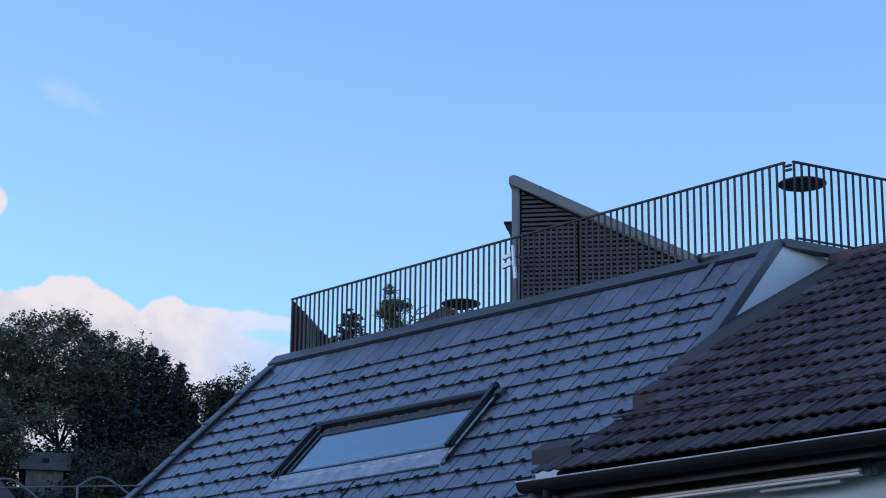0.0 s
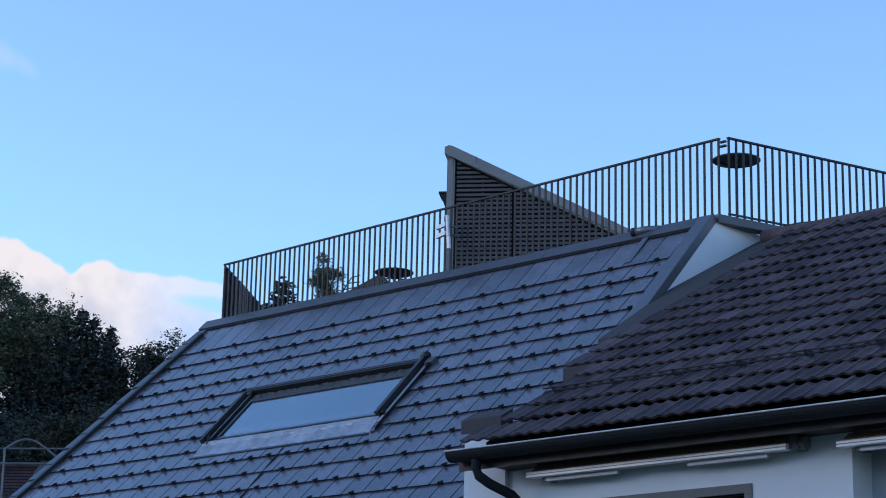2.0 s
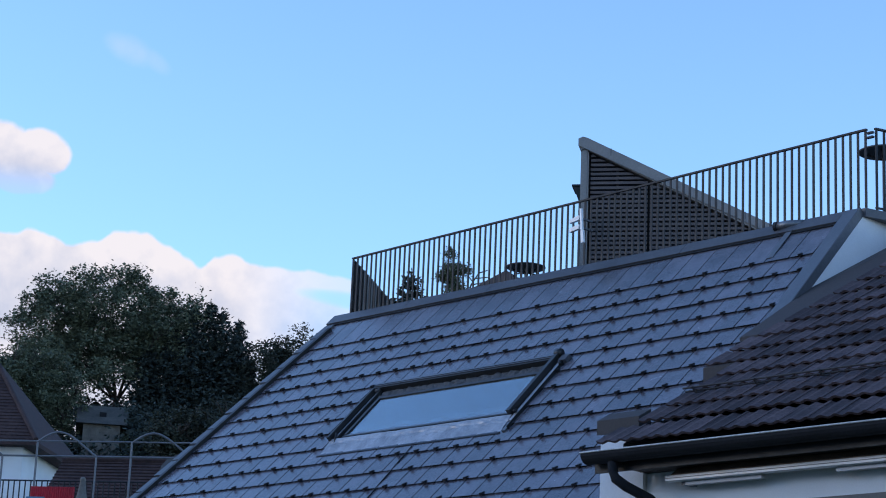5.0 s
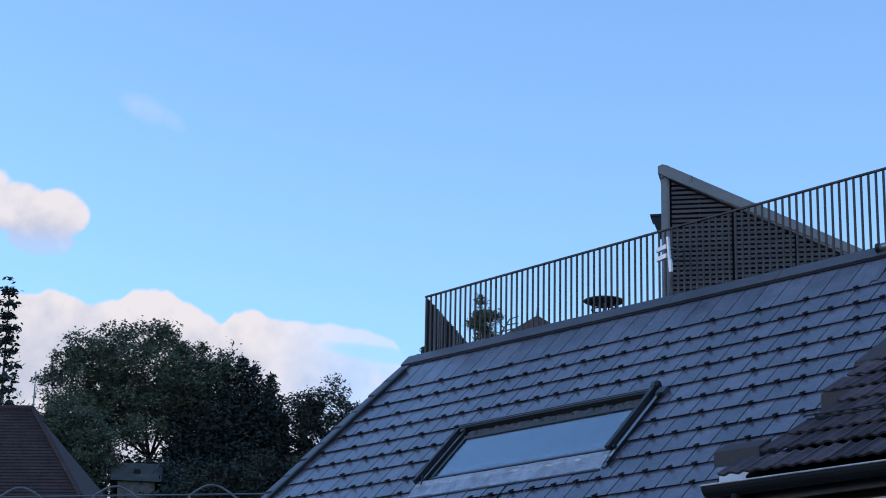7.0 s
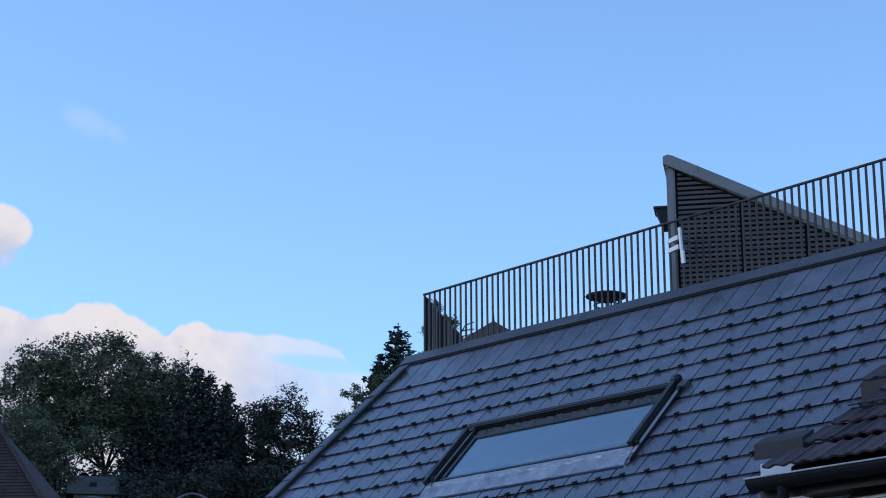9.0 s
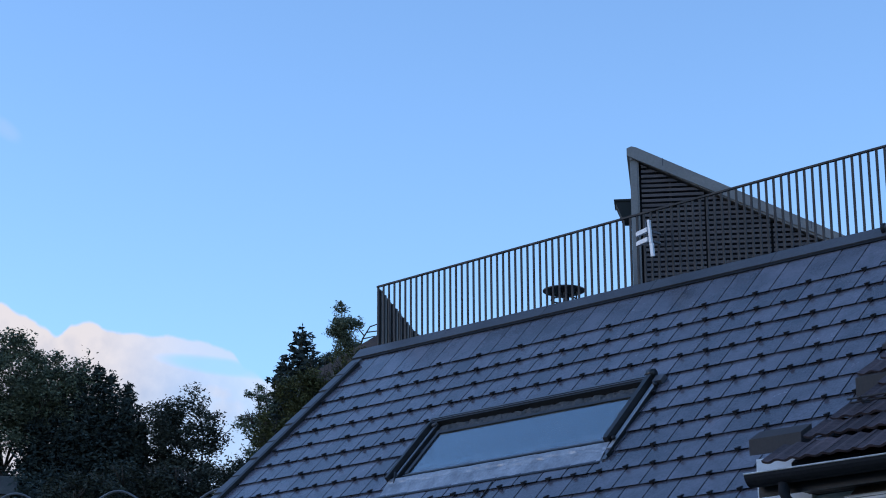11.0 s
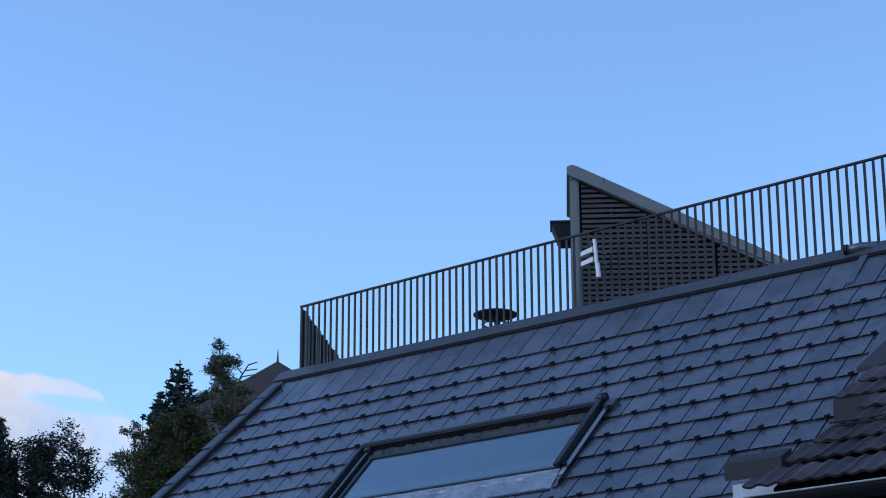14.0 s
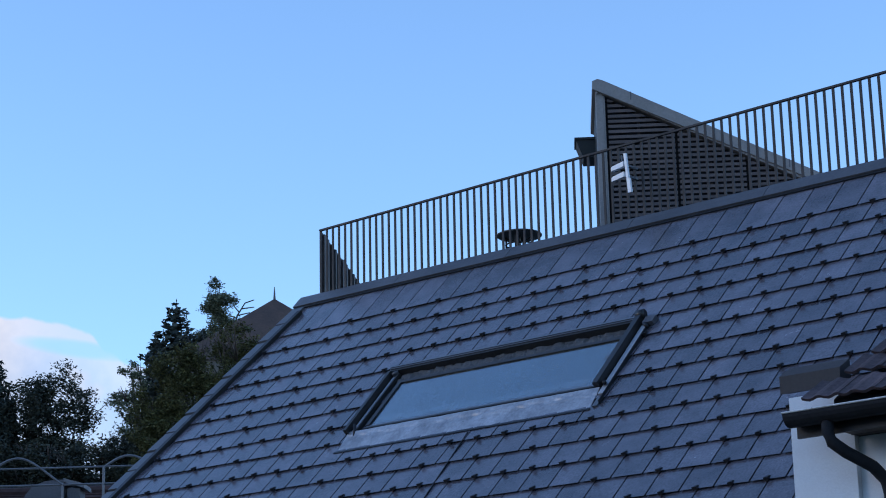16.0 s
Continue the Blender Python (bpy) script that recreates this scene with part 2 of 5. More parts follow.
M_LEAF_B = leaf_material("fir_needles", (0.05, 0.062, 0.054))
M_LEAF_C = leaf_material("maple_leaves", (0.055, 0.061, 0.046))
M_LEAF_D = leaf_material("olive_shrub_leaves", (0.085, 0.085, 0.036))
M_TERR = material("plain_tile_far", (0.066, 0.043, 0.042), 0.75, 0, 0.3, 1.0, 8, 0.4)
for m_dull in (M_TILE, M_TILE_FAR, M_GUTTER):
    m_dull.node_tree.nodes["Principled BSDF"].inputs["Specular IOR Level"].default_value = 0.2
M_TERR.node_tree.nodes["Principled BSDF"].inputs["Specular IOR Level"].default_value = 0.15
M_STEELFAR = material("galvanised_tube", (0.17, 0.17, 0.18), 0.5, 0.3, 0.1)
M_HUTROOF = material("weathered_grey_roofing", (0.088, 0.08, 0.07), 0.85, 0, 0.3, 1.0, 8, 0.3)
M_RED = material("red_fabric", (0.5, 0.03, 0.045), 0.7, 0, 0.2, 2, 20, 0.1)
M_BLUE = material("blue_plastic", (0.08, 0.2, 0.32), 0.5, 0, 0.2, 2, 20, 0.05)
M_STONE = material("weathered_sandstone", (0.15, 0.135, 0.118), 0.85, 0, 0.3, 2, 14, 0.4)
M_SPIRE = material("brown_shingle_far", (0.088, 0.056, 0.043), 0.8, 0, 0.25, 0.8, 6, 0.3)


# ---- mesh helpers ----
class Geo:
    """Collects vertices and faces for one mesh."""

    def __init__(self):
        self.v, self.f = [], []

    def add(self, vs, fs):
        n = len(self.v)
        self.v += [tuple(p) for p in vs]
        self.f += [tuple(n + i for i in q) for q in fs]
        return self

    def box(self, a, b, m=None):
        (x0, y0, z0), (x1, y1, z1) = a, b
        vs = [(x, y, z) for z in (z0, z1) for y in (y0, y1) for x in (x0, x1)]
        if m is not None:
            vs = [m @ Vector(p) for p in vs]
        return self.add(vs, [(0, 2, 3, 1), (4, 5, 7, 6), (0, 1, 5, 4), (2, 6, 7, 3), (0, 4, 6, 2), (1, 3, 7, 5)])

    def prism(self, poly, axis, a, b, m=None):
        """A polygon of 2D points drawn out from a to b along x, y or z."""
        n = len(poly)

        def put(p, h):
            q = {"x": (h, p[0], p[1]), "y": (p[0], h, p[1]), "z": (p[0], p[1], h)}[axis]
            return m @ Vector(q) if m is not None else q
        vs = [put(p, a) for p in poly] + [put(p, b) for p in poly]
        fs = [tuple(range(n))[::-1], tuple(range(n, 2 * n))] + [(i, (i + 1) % n, n + (i + 1) % n, n + i) for i in range(n)]
        return self.add(vs, fs)

    def tube(self, pts, r, k=8, r2=None):
        """A round tube along a line of points, tapering from r to r2."""
        pts = [Vector(p) for p in pts]
        n, vs = len(pts), []
        for i, p in enumerate(pts):
            d = (pts[min(i + 1, n - 1)] - pts[max(i - 1, 0)]).normalized()
            s = d.cross(Vector((0, 0, 1)) if abs(d.z) < 0.9 else Vector((1, 0, 0))).normalized()
            u = s.cross(d)
            rr = r if r2 is None else r + (r2 - r) * i / max(1, n - 1)
            vs += [p + (s * math.cos(6.2832 * j / k) + u * math.sin(6.2832 * j / k)) * rr for j in range(k)]
        fs = [(i * k + j, i * k + (j + 1) % k, (i + 1) * k + (j + 1) % k, (i + 1) * k + j) for i in range(n - 1) for j in range(k)]
        fs += [tuple(range(k))[::-1], tuple(range((n - 1) * k, n * k))]
        return self.add(vs, fs)

    def lathe(self, prof, c, k=20):
        """A turned shape: (radius, height) pairs round the upright axis through c."""
        vs = [(c[0] + r * math.cos(6.2832 * j / k), c[1] + r * math.sin(6.2832 * j / k), c[2] + h) for r, h in prof for j in range(k)]
        fs = [(i * k + j, i * k + (j + 1) % k, (i + 1) * k + (j + 1) % k, (i + 1) * k + j) for i in range(len(prof) - 1) for j in range(k)]
        fs += [tuple(range(k))[::-1], tuple(range((len(prof) - 1) * k, len(prof) * k))]
        return self.add(vs, fs)

    def mesh(self, name, mat, smooth=False):
        me = bpy.data.meshes.new(name)
        me.from_pydata(self.v, [], self.f)
        me.materials.append(mat)
        if smooth:
            me.polygons.foreach_set("use_smooth", [True] * len(me.polygons))
        me.update()
        return me


def part(name, g, mat, parent=None, label="", smooth=False, kind=""):
    """One mesh object from a Geo (or ready mesh) under its thing."""
    me = g.mesh(name, mat, smooth) if isinstance(g, Geo) else g
    ob = new(name, me)
    if parent:
        ob.parent = parent
    return tagged(ob, label=label, kind=kind)


def thing(name, label, category, group="", kind="", at=(0, 0, 0)):
    ob = new(name)
    ob.empty_display_size = 0.2
    ob.location = at
    return tagged(ob, label, category, group, kind)


# ---- ground ----
def ground_z(x, y):
    """Street level near the houses, a wooded hillside towards the north-west."""
    d = (-x * 0.74 + y * 0.67)
    t = min(1, max(0, (d - 45) / 95))
    far = min(1, max(0, (d - 175) / 500))
    return 2.0 + 26.0 * t * t * (3 - 2 * t) - 14 * far


def build_ground():
    g = Geo()
    xs = [-2600, -1600, -1000, -600, -400] + list(range(-300, 101, 10)) + [160, 300, 600, 1000, 1600, 2600]
    ys = [-2600, -1600, -1000, -600, -300, -160] + list(range(-100, 301, 10)) + [400, 600, 1000, 1600, 2600]
    nx = len(xs)
    g.add([(x, y, ground_z(x, y) + 0.6 * noise.noise((x * 0.03, y * 0.03, 0)) * (abs(x) + abs(y) > 60)) for y in ys for x in xs],
          [(j * nx + i, j * nx + i + 1, (j + 1) * nx + i + 1, (j + 1) * nx + i) for j in range(len(ys) - 1) for i in range(nx - 1)])
    tagged(part("ground", g, M_GROUND, smooth=True), "grassy ground rising to a wooded hillside", "ground", kind="structure")


build_ground()

# unseen wall added behind the camera, keeps bright low sky off the panes
tagged(part("wall_street", Geo().box((-30, -40.4, 1.5), (75, -40, 12.5)), M_WALLG), "unseen plain wall added to darken window reflections", "wall", kind="structure")

# ---- slate-roofed house ----
SLOPE, RIDGE = 1.087, 11.108
CS = 1 / math.hypot(1, SLOPE)
SN = SLOPE * CS


def on_roof(x, d, h=0.0):
    """A point d metres down the slate slope from the ridge line, h above it."""
    return Vector((x, -d * CS - h * SN, RIDGE - d * SN + h * CS))


def roof_pose(x, d, h=0.0, tilt=0.0):
    """Axes: x along the ridge, y up the slope, z off the roof."""
    m = Matrix(((1, 0, 0, 0), (0, CS, -SN, 0), (0, SN, CS, 0), (0, 0, 0, 1)))
    return Matrix.Translation(on_roof(x, d, h)) @ m @ Matrix.Rotation(tilt, 4, "X")


def rake(d):
    """The west edge of the slate slope."""
    return 0.061 - 0.24 * d


X_EAST, D_EAVE, PITCH, ROW = 10.52, 8.9, 0.3996, 0.3617
DIP, LEAN = 0.01276, 0.0373  # courses and joints skewed to fit the camera's view


def slate_at(k, r):
    """The middle of the lower edge of slate k in course r: along the ridge, down the slope."""
    return 0.283 + PITCH * k - LEAN * ROW * r, 1.03 + DIP * PITCH * k + ROW * r


def course_pose(x, d, h=0.0, tilt=0.0):
    """roof_pose laid along the courses instead of the ridge."""
    lay = Matrix(((1, LEAN, 0, 0), (-DIP, 1, 0, 0), (0, 0, 1, 0), (0, 0, 0, 1)))
    return roof_pose(x, d, h) @ lay @ Matrix.Rotation(tilt, 4, "X")

house = thing("slate_roofed_house", "townhouse with a steep grey slate roof and roof terrace", "house")


def build_house_body():
    # solid under the slates
    g = Geo()
    top, bot = 0.35, D_EAVE
    a = [on_roof(rake(top) - 0.1, top, -0.03), on_roof(X_EAST, top, -0.03), on_roof(X_EAST, bot, -0.03), on_roof(rake(bot) - 0.1, bot, -0.03)]
    b = [p - Vector((0, -0.10, 0.16)) for p in a]
    g.add(a + b, [(0, 3, 2, 1), (4, 5, 6, 7), (0, 1, 5, 4), (1, 2, 6, 5), (2, 3, 7, 6), (3, 0, 4, 7)])
    deck = part("roof", g, M_UNDER, house, "steep slope laid with rectangular grey slates")
    # plastered walls under it, and the west hip face
    ye = on_roof(0, D_EAVE).y + 0.35
    part("wall", Geo().box((-1.6, ye, 1.5), (10.4, ye + 0.3, 4.75)), M_WALLG, house)
    part("wall", Geo().prism([(-4.3, 1.5), (-4.3, 6.1), (-0.4, 10.3), (9.0, 10.3), (9.0, 1.5)], "x", 10.36, 10.51), M_WHITE, house)
    w = Geo()
    w.add([on_roof(rake(0.4) - 0.1, 0.4, -0.05), on_roof(rake(D_EAVE), D_EAVE, -0.05), (-2.1, 9, 4.7), (0.0, 6.5, 10.7)], [(0, 3, 2, 1)])
    part("roof", w, M_SLATE, house, "hipped end of the slate roof")
    part("wall", Geo().box((-1.9, 8.7, 1.5), (10.4, 9.0, 10.7)), M_WALLG, house)
    part("wall", Geo().box((-1.9, ye + 0.3, 1.5), (-1.6, 8.7, 4.75)), M_WALLG, house)
    return deck


deck = build_house_body()
# terrace slab behind the ridge
part("terrace_floor", Geo().prism([(0.0, 0.06), (10.38, 0.06), (10.38, 6.5), (0.0, 6.5)], "z", 10.55, 10.78), M_CAPD, house)


def build_ridge():
    # folded sheet along the ridge in lengths of two metres
    def cap_profile(x):
        top = 0.06 + 0.02 * x
        pts = [on_roof(x, top + 0.24, 0.03), on_roof(x, top + 0.24, 0.052), on_roof(x, top + 0.1, 0.05), on_roof(x, top, 0.042)]
        z = pts[-1].z
        return pts + [Vector((x, -0.02, z - 0.02)), Vector((x, 0.05, z - 0.03)), Vector((x, 0.05, 10.75)), Vector((x, -0.2, 10.7))]
    x = -0.32
    while x < 10.2:
        x1 = min(x + 1.98, 10.32)
        a, b = cap_profile(x + 0.004), cap_profile(x1 - 0.004)
        n = len(a)
        g = Geo().add(a + b, [tuple(range(n))[::-1], tuple(range(n, 2 * n))] + [(i, (i + 1) % n, n + (i + 1) % n, n + i) for i in range(n)])
        part("ridge_cap", g, M_RIDGE, house, "folded grey zinc ridge flashing")
        x += 1.98
    # black strip that paints the shadow line under the cap
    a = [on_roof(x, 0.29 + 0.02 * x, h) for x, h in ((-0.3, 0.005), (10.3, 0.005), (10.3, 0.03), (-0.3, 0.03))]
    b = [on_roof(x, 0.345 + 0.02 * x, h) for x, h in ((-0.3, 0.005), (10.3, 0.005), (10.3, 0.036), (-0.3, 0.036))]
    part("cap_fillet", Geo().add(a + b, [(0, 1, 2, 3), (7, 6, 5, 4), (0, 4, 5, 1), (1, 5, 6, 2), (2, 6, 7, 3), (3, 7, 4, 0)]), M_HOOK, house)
    # west verge: short overlapping sheets
    d = 0.36
    while d < D_EAVE - 0.3:
        g = Geo()
        d1 = d + 0.352
        out, inn = 0.25, -0.02
        a = [on_roof(rake(d) - out, d, 0.05), on_roof(rake(d) + inn, d, 0.05), on_roof(rake(d1) + inn, d1, 0.062), on_roof(rake(d1) - out, d1, 0.062)]
        b = [p - Vector((0, -0.05, 0.09)) for p in a]
        g.add(a + b, [(0, 3, 2, 1), (4, 5, 6, 7), (0, 1, 5, 4), (1, 2, 6, 5), (2, 3, 7, 6), (3, 0, 4, 7)])
        part("verge_sheet", g, M_RIDGE, house, "overlapping grey verge sheet").location = (0, 0, 0.008 * (int(d * 8) % 2))
        d += 0.375
    # dark upstand strip between verge and slates
    g = Geo()
    a = [on_roof(rake(0.5) - 0.02, 0.5, 0.02), on_roof(rake(0.5) + 0.06, 0.5, 0.02), on_roof(rake(D_EAVE) + 0.06, D_EAVE, 0.02), on_roof(rake(D_EAVE) - 0.02, D_EAVE, 0.02)]
    b = [p + Vector((0, -0.03, 0.05)) for p in a]
    g.add(a + b, [(0, 1, 2, 3), (4, 7, 6, 5), (0, 4, 5, 1), (1, 5, 6, 2), (2, 6, 7, 3), (3, 7, 4, 0)])
    part("verge_strip", g, M_HOOK, house)
    # east verge: broad sheet with a dark outer face
    xi, xo = 10.31, 10.525

    def plank(a, drop):
        off = Vector((0, SN, -CS)) * drop
        lo = [p + off for p in a]
        return Geo().add(a + lo, [(0, 3, 2, 1), (4, 5, 6, 7), (0, 1, 5, 4), (1, 2, 6, 5), (2, 3, 7, 6), (3, 0, 4, 7)])
    part("verge_sheet", plank([on_roof(xi, 0.27, 0.05), on_roof(xo, 0.27, 0.045), on_roof(xo, 4.1, 0.045), on_roof(xi, 4.1, 0.05)], 0.07), M_CAP, house, "broad grey zinc verge at the gable")
    part("barge_board", plank([on_roof(xo + 0.002, 0.26, 0.048), on_roof(xo + 0.022, 0.26, 0.048), on_roof(xo + 0.022, 4.0, 0.048), on_roof(xo + 0.002, 4.0, 0.048)], 0.115), M_CAPD, house, "dark sheet edge of the gable verge")
    # white gable above the neighbour's roof, and its capping
    part("gable_wall", Geo().prism([(-2.6, 8.2), (-2.6, 8.3), (-0.14, 10.86), (6.4, 10.86), (6.4, 8.2)], "x", 10.40, 10.54), M_WHITE, house, "white plastered gable triangle")
    g = Geo()
    g.prism([(10.40, -0.15), (10.585, -0.15), (10.86, 0.98), (10.66, 0.98)], "z", 10.84, 10.95)
    part("parapet_cap", g, M_CAPD, house, "dark metal parapet capping")


build_ridge()


def build_front_bay():
    """Flat-roofed bay below the slope."""
    bay = part("bay_wall", Geo().box((2.3, -5.86, 2.0), (8.42, -3.6, 6.36)), M_WALLG, house, "grey flat-roofed bay")
    part("bay_roof", Geo().box((2.22, -5.93, 6.36), (8.48, -4.0, 6.50)), M_CAPD, house, "dark metal edge of the flat bay roof")
    part("bay_trim", Geo().box((2.26, -5.90, 6.28), (8.45, -4.0, 6.357)), M_CAP, bay)


build_front_bay()

# ---- skylight ----
def build_skylight():
    sk = thing("roof_window", "wide aluminium roof window set in the slates", "skylight")
    x0, x1, dt, db = 0.0, 3.84, 0.0, 1.2
    m = course_pose(3.05, 2.6)

    def bar(name, xa, xb, da, dd, h0, h1, mat, label=""):
        return part(name, Geo().box((xa, -dd, h0), (xb, -da, h1), m), mat, sk, label)

    def rod(name, p, q, r, mat, k=10):
        return part(name, Geo().tube([m @ Vector((p[0], -p[1], p[2])), m @ Vector((q[0], -q[1], q[2]))], r, k), mat, sk, smooth=True)
    # outer frame: slim top cover, slim left side, deep right cover
    bar("top_frame", x0, x1 - 0.05, dt + 0.02, dt + 0.085, 0.0, 0.105, M_FRAME)
    bar("cover_strip", x0 - 0.01, x1 - 0.05, dt - 0.012, dt + 0.018, 0.04, 0.118, M_CAP, "light edge of the top cover")
    bar("cover_strip", x0 + 0.02, x1 - 0.05, dt + 0.034, dt + 0.052, 0.106, 0.116, M_CAPD)
    bar("side_frame", x0, x0 + 0.05, dt + 0.09, db + 0.02, 0.0, 0.12, M_FRAME)
    bar("side_frame", x0 + 0.15, x0 + 0.175, dt + 0.10, db - 0.02, 0.0, 0.075, M_FRAME)
    bar("side_frame", x1 - 0.095, x1 - 0.025, dt - 0.06, db - 0.02, 0.0, 0.125, M_FRAME)
    # sash with glass
    xs0, xs1, g0, g1 = x0 + 0.32, x1 - 0.16, dt + 0.31, db - 0.085
    bar("sash_rail", xs0 - 0.06, xs1 + 0.05, g0 - 0.045, g0, 0.0, 0.06, M_FRAME)
    bar("sash_rail", xs0 - 0.06, xs1 + 0.05, g1 + 0.03, g1 + 0.055, 0.0, 0.06, M_FRAME)
    bar("sash_edge", xs0 - 0.04, xs1 + 0.05, g1 + 0.001, g1 + 0.029, 0.0, 0.052, M_CAP, "pale lower edge of the sash")
    bar("sash_stile", xs0 - 0.06, xs0, g0, g1, 0.0, 0.062, M_FRAME)
    bar("sash_stile", xs1, xs1 + 0.05, g0, g1, 0.0, 0.062, M_FRAME)
    pane = bar("glass_pane", xs0 - 0.01, xs1 + 0.01, g0 - 0.01, g1 + 0.01, 0.03, 0.046, M_COATED, "coated glass mirroring the sky")
    pane.visible_shadow = False
    inner = bar("inner_pane", xs0 - 0.01, xs1 + 0.01, g0 - 0.01, g1 + 0.01, 0.016, 0.026, M_GLASS)
    inner.visible_shadow = False
    # flat black sheet under the glass, painted for the unlit room
    bar("shaft", xs0 - 0.02, xs1 + 0.02, g0 - 0.02, g1 + 0.02, 0.002, 0.010, M_DARK, "black sheet standing in for the unlit room")
    # crumpled blind in the gap under the top frame
    g = Geo()
    n = 120
    for j in range(5):
        for i in range(n + 1):
            x = x0 + 0.2 + i / n * (x1 - x0 - 0.32)
            h = 0.03 + 0.025 * noise.noise((x * 7, j * 0.9, 3)) + 0.018 * noise.noise((x * 19, j * 1.7, 8))
            g.v.append(tuple(m @ Vector((x, -(dt + 0.09 + 0.042 * j), h))))
    g.f = [(j * (n + 1) + i, (j + 1) * (n + 1) + i, (j + 1) * (n + 1) + i + 1, j * (n + 1) + i + 1) for j in range(4) for i in range(n)]
    bl = part("blind", g, M_SHUTTER, sk, "crumpled grey blind under the top frame")
    bl.modifiers.new("thick", "SOLIDIFY").thickness = 0.006
    # guide rails, hinges and stays at the sides
    bar("guide_rail", x0 + 0.07, x0 + 0.13, dt + 0.12, db + 0.05, 0.0, 0.05, M_ARM, "pale guide rail")
    bar("guide_rail", x1 + 0.0, x1 + 0.085, dt + 0.02, db + 0.10, 0.0, 0.05, M_ARM, "pale guide rail")
    bar("guide_edge", x1 + 0.087, x1 + 0.10, dt + 0.05, db + 0.25, 0.0, 0.065, M_HOOK)
    rod("hinge", (x1 - 0.11, dt - 0.06, 0.095), (x1 - 0.012, dt - 0.06, 0.095), 0.058, M_FRAME, 14)
    bar("hinge_plate", x1 + 0.02, x1 + 0.16, dt - 0.02, dt + 0.10, 0.02, 0.085, M_CAPD)
    rod("hinge_pin", (x1 + 0.05, dt + 0.11, 0.075), (x1 + 0.13, dt + 0.18, 0.075), 0.022, M_HOOK)
    rod("stay", (x1 - 0.03, db - 0.12, 0.04), (x1 + 0.06, db - 0.02, 0.10), 0.025, M_HOOK)
    rod("stay", (x0 + 0.10, db - 0.10, 0.09), (x0 + 0.16, db + 0.06, 0.03), 0.02, M_HOOK)
    rod("hinge_pin", (x0 + 0.08, dt + 0.13, 0.08), (x0 + 0.15, dt + 0.09, 0.08), 0.025, M_CAPD)
    bar("corner_clip", x1 + 0.02, x1 + 0.085, db + 0.16, db + 0.30, 0.02, 0.04, M_CAP)
    # dressed lead apron: pleated along the sash, flat below
    g = Geo()
    nx, ny = 190, 12
    for j in range(ny + 1):
        for i in range(nx + 1):
            u, v = i / nx, j / ny
            x = x0 + 0.03 + u * (x1 - x0 - 0.05)
            d = db - 0.01 + v * 0.33
            ple = max(0.0, 1 - abs(v - 0.25) / 0.3)
            h = 0.06 - 0.045 * v + ple * (0.02 * noise.noise((x * 2.5 + d * 10, d * 9, 1.0)) + 0.014 * noise.noise((x * 6 + d * 28, d * 12, 4))) + 0.004 * noise.noise((x * 6, d * 8, 7))
            g.v.append(tuple(m @ Vector((x, -d, h))))
    g.f = [(j * (nx + 1) + i, (j + 1) * (nx + 1) + i, (j + 1) * (nx + 1) + i + 1, j * (nx + 1) + i + 1) for j in range(ny) for i in range(nx)]
    ap = part("apron", g, M_LEAD, sk, "crinkled lead apron under the window")
    sol = ap.modifiers.new("thick", "SOLIDIFY")
    sol.thickness, sol.offset = 0.008, -1
    bar("apron_edge", x0 + 0.0, x1 + 0.0, db + 0.315, db + 0.345, 0.0, 0.034, M_HOOK)
    return sk


build_skylight()
# joint running down the slope from the apron
part("joint_strip", Geo().box((5.13, -5.75, 0.02), (5.139, -4.2, 0.038), roof_pose(0, 0)), M_HOOK, deck)

# ---- railing round the terrace ----
def build_railing():
    rl = thing("terrace_railing", "dark steel bar railing along the roof terrace", "railing")
    part("top_rail", Geo().box((0.0, -0.02, 12.03), (10.50, 0.02, 12.055)), M_RAIL, rl)
    part("bottom_rail", Geo().box((0.0, -0.012, 10.84), (10.50, 0.012, 10.87)), M_RAIL, rl)
    bar = Geo().box((-0.016, -0.008, 0), (0.016, 0.008, 1.22)).mesh("bar", M_RAIL)
    n = 88
    for i in range(n):
        x = 0.02 + i * (10.46 / (n - 1))
        part("bar", bar, None, rl).location = (x, 0, 10.82)
    return rl


build_railing()


def build_side_railing():
    rl = thing("side_railing", "dark steel bar railing along the gable side", "railing")
    p0, dr = Vector((10.60, 0.04, 0)), Vector((0.245, 0.97, 0)).normalized()
    L = 6.2
    m = Matrix.Translation(p0) @ Matrix.Rotation(math.atan2(dr.y, dr.x), 4, "Z")
    part("top_rail", Geo().box((0, -0.02, 12.03), (L, 0.02, 12.055), m), M_RAIL, rl)
    part("bottom_rail", Geo().box((0, -0.012, 10.975), (L, 0.012, 11.0), m), M_RAIL, rl)
    bar = Geo().box((-0.016, -0.008, 0), (0.016, 0.008, 1.10)).mesh("bar", M_RAIL)
    for i in range(50):
        o = part("bar", bar, None, rl)
        o.matrix_local = m @ pose(0.02 + i * 0.1245, 0, 10.945)
    for z in (11.99, 11.93):
        part("link", Geo().box((10.50, -0.015, z - 0.012), (10.60, 0.03, z + 0.012)), M_RAIL, rl)


build_side_railing()


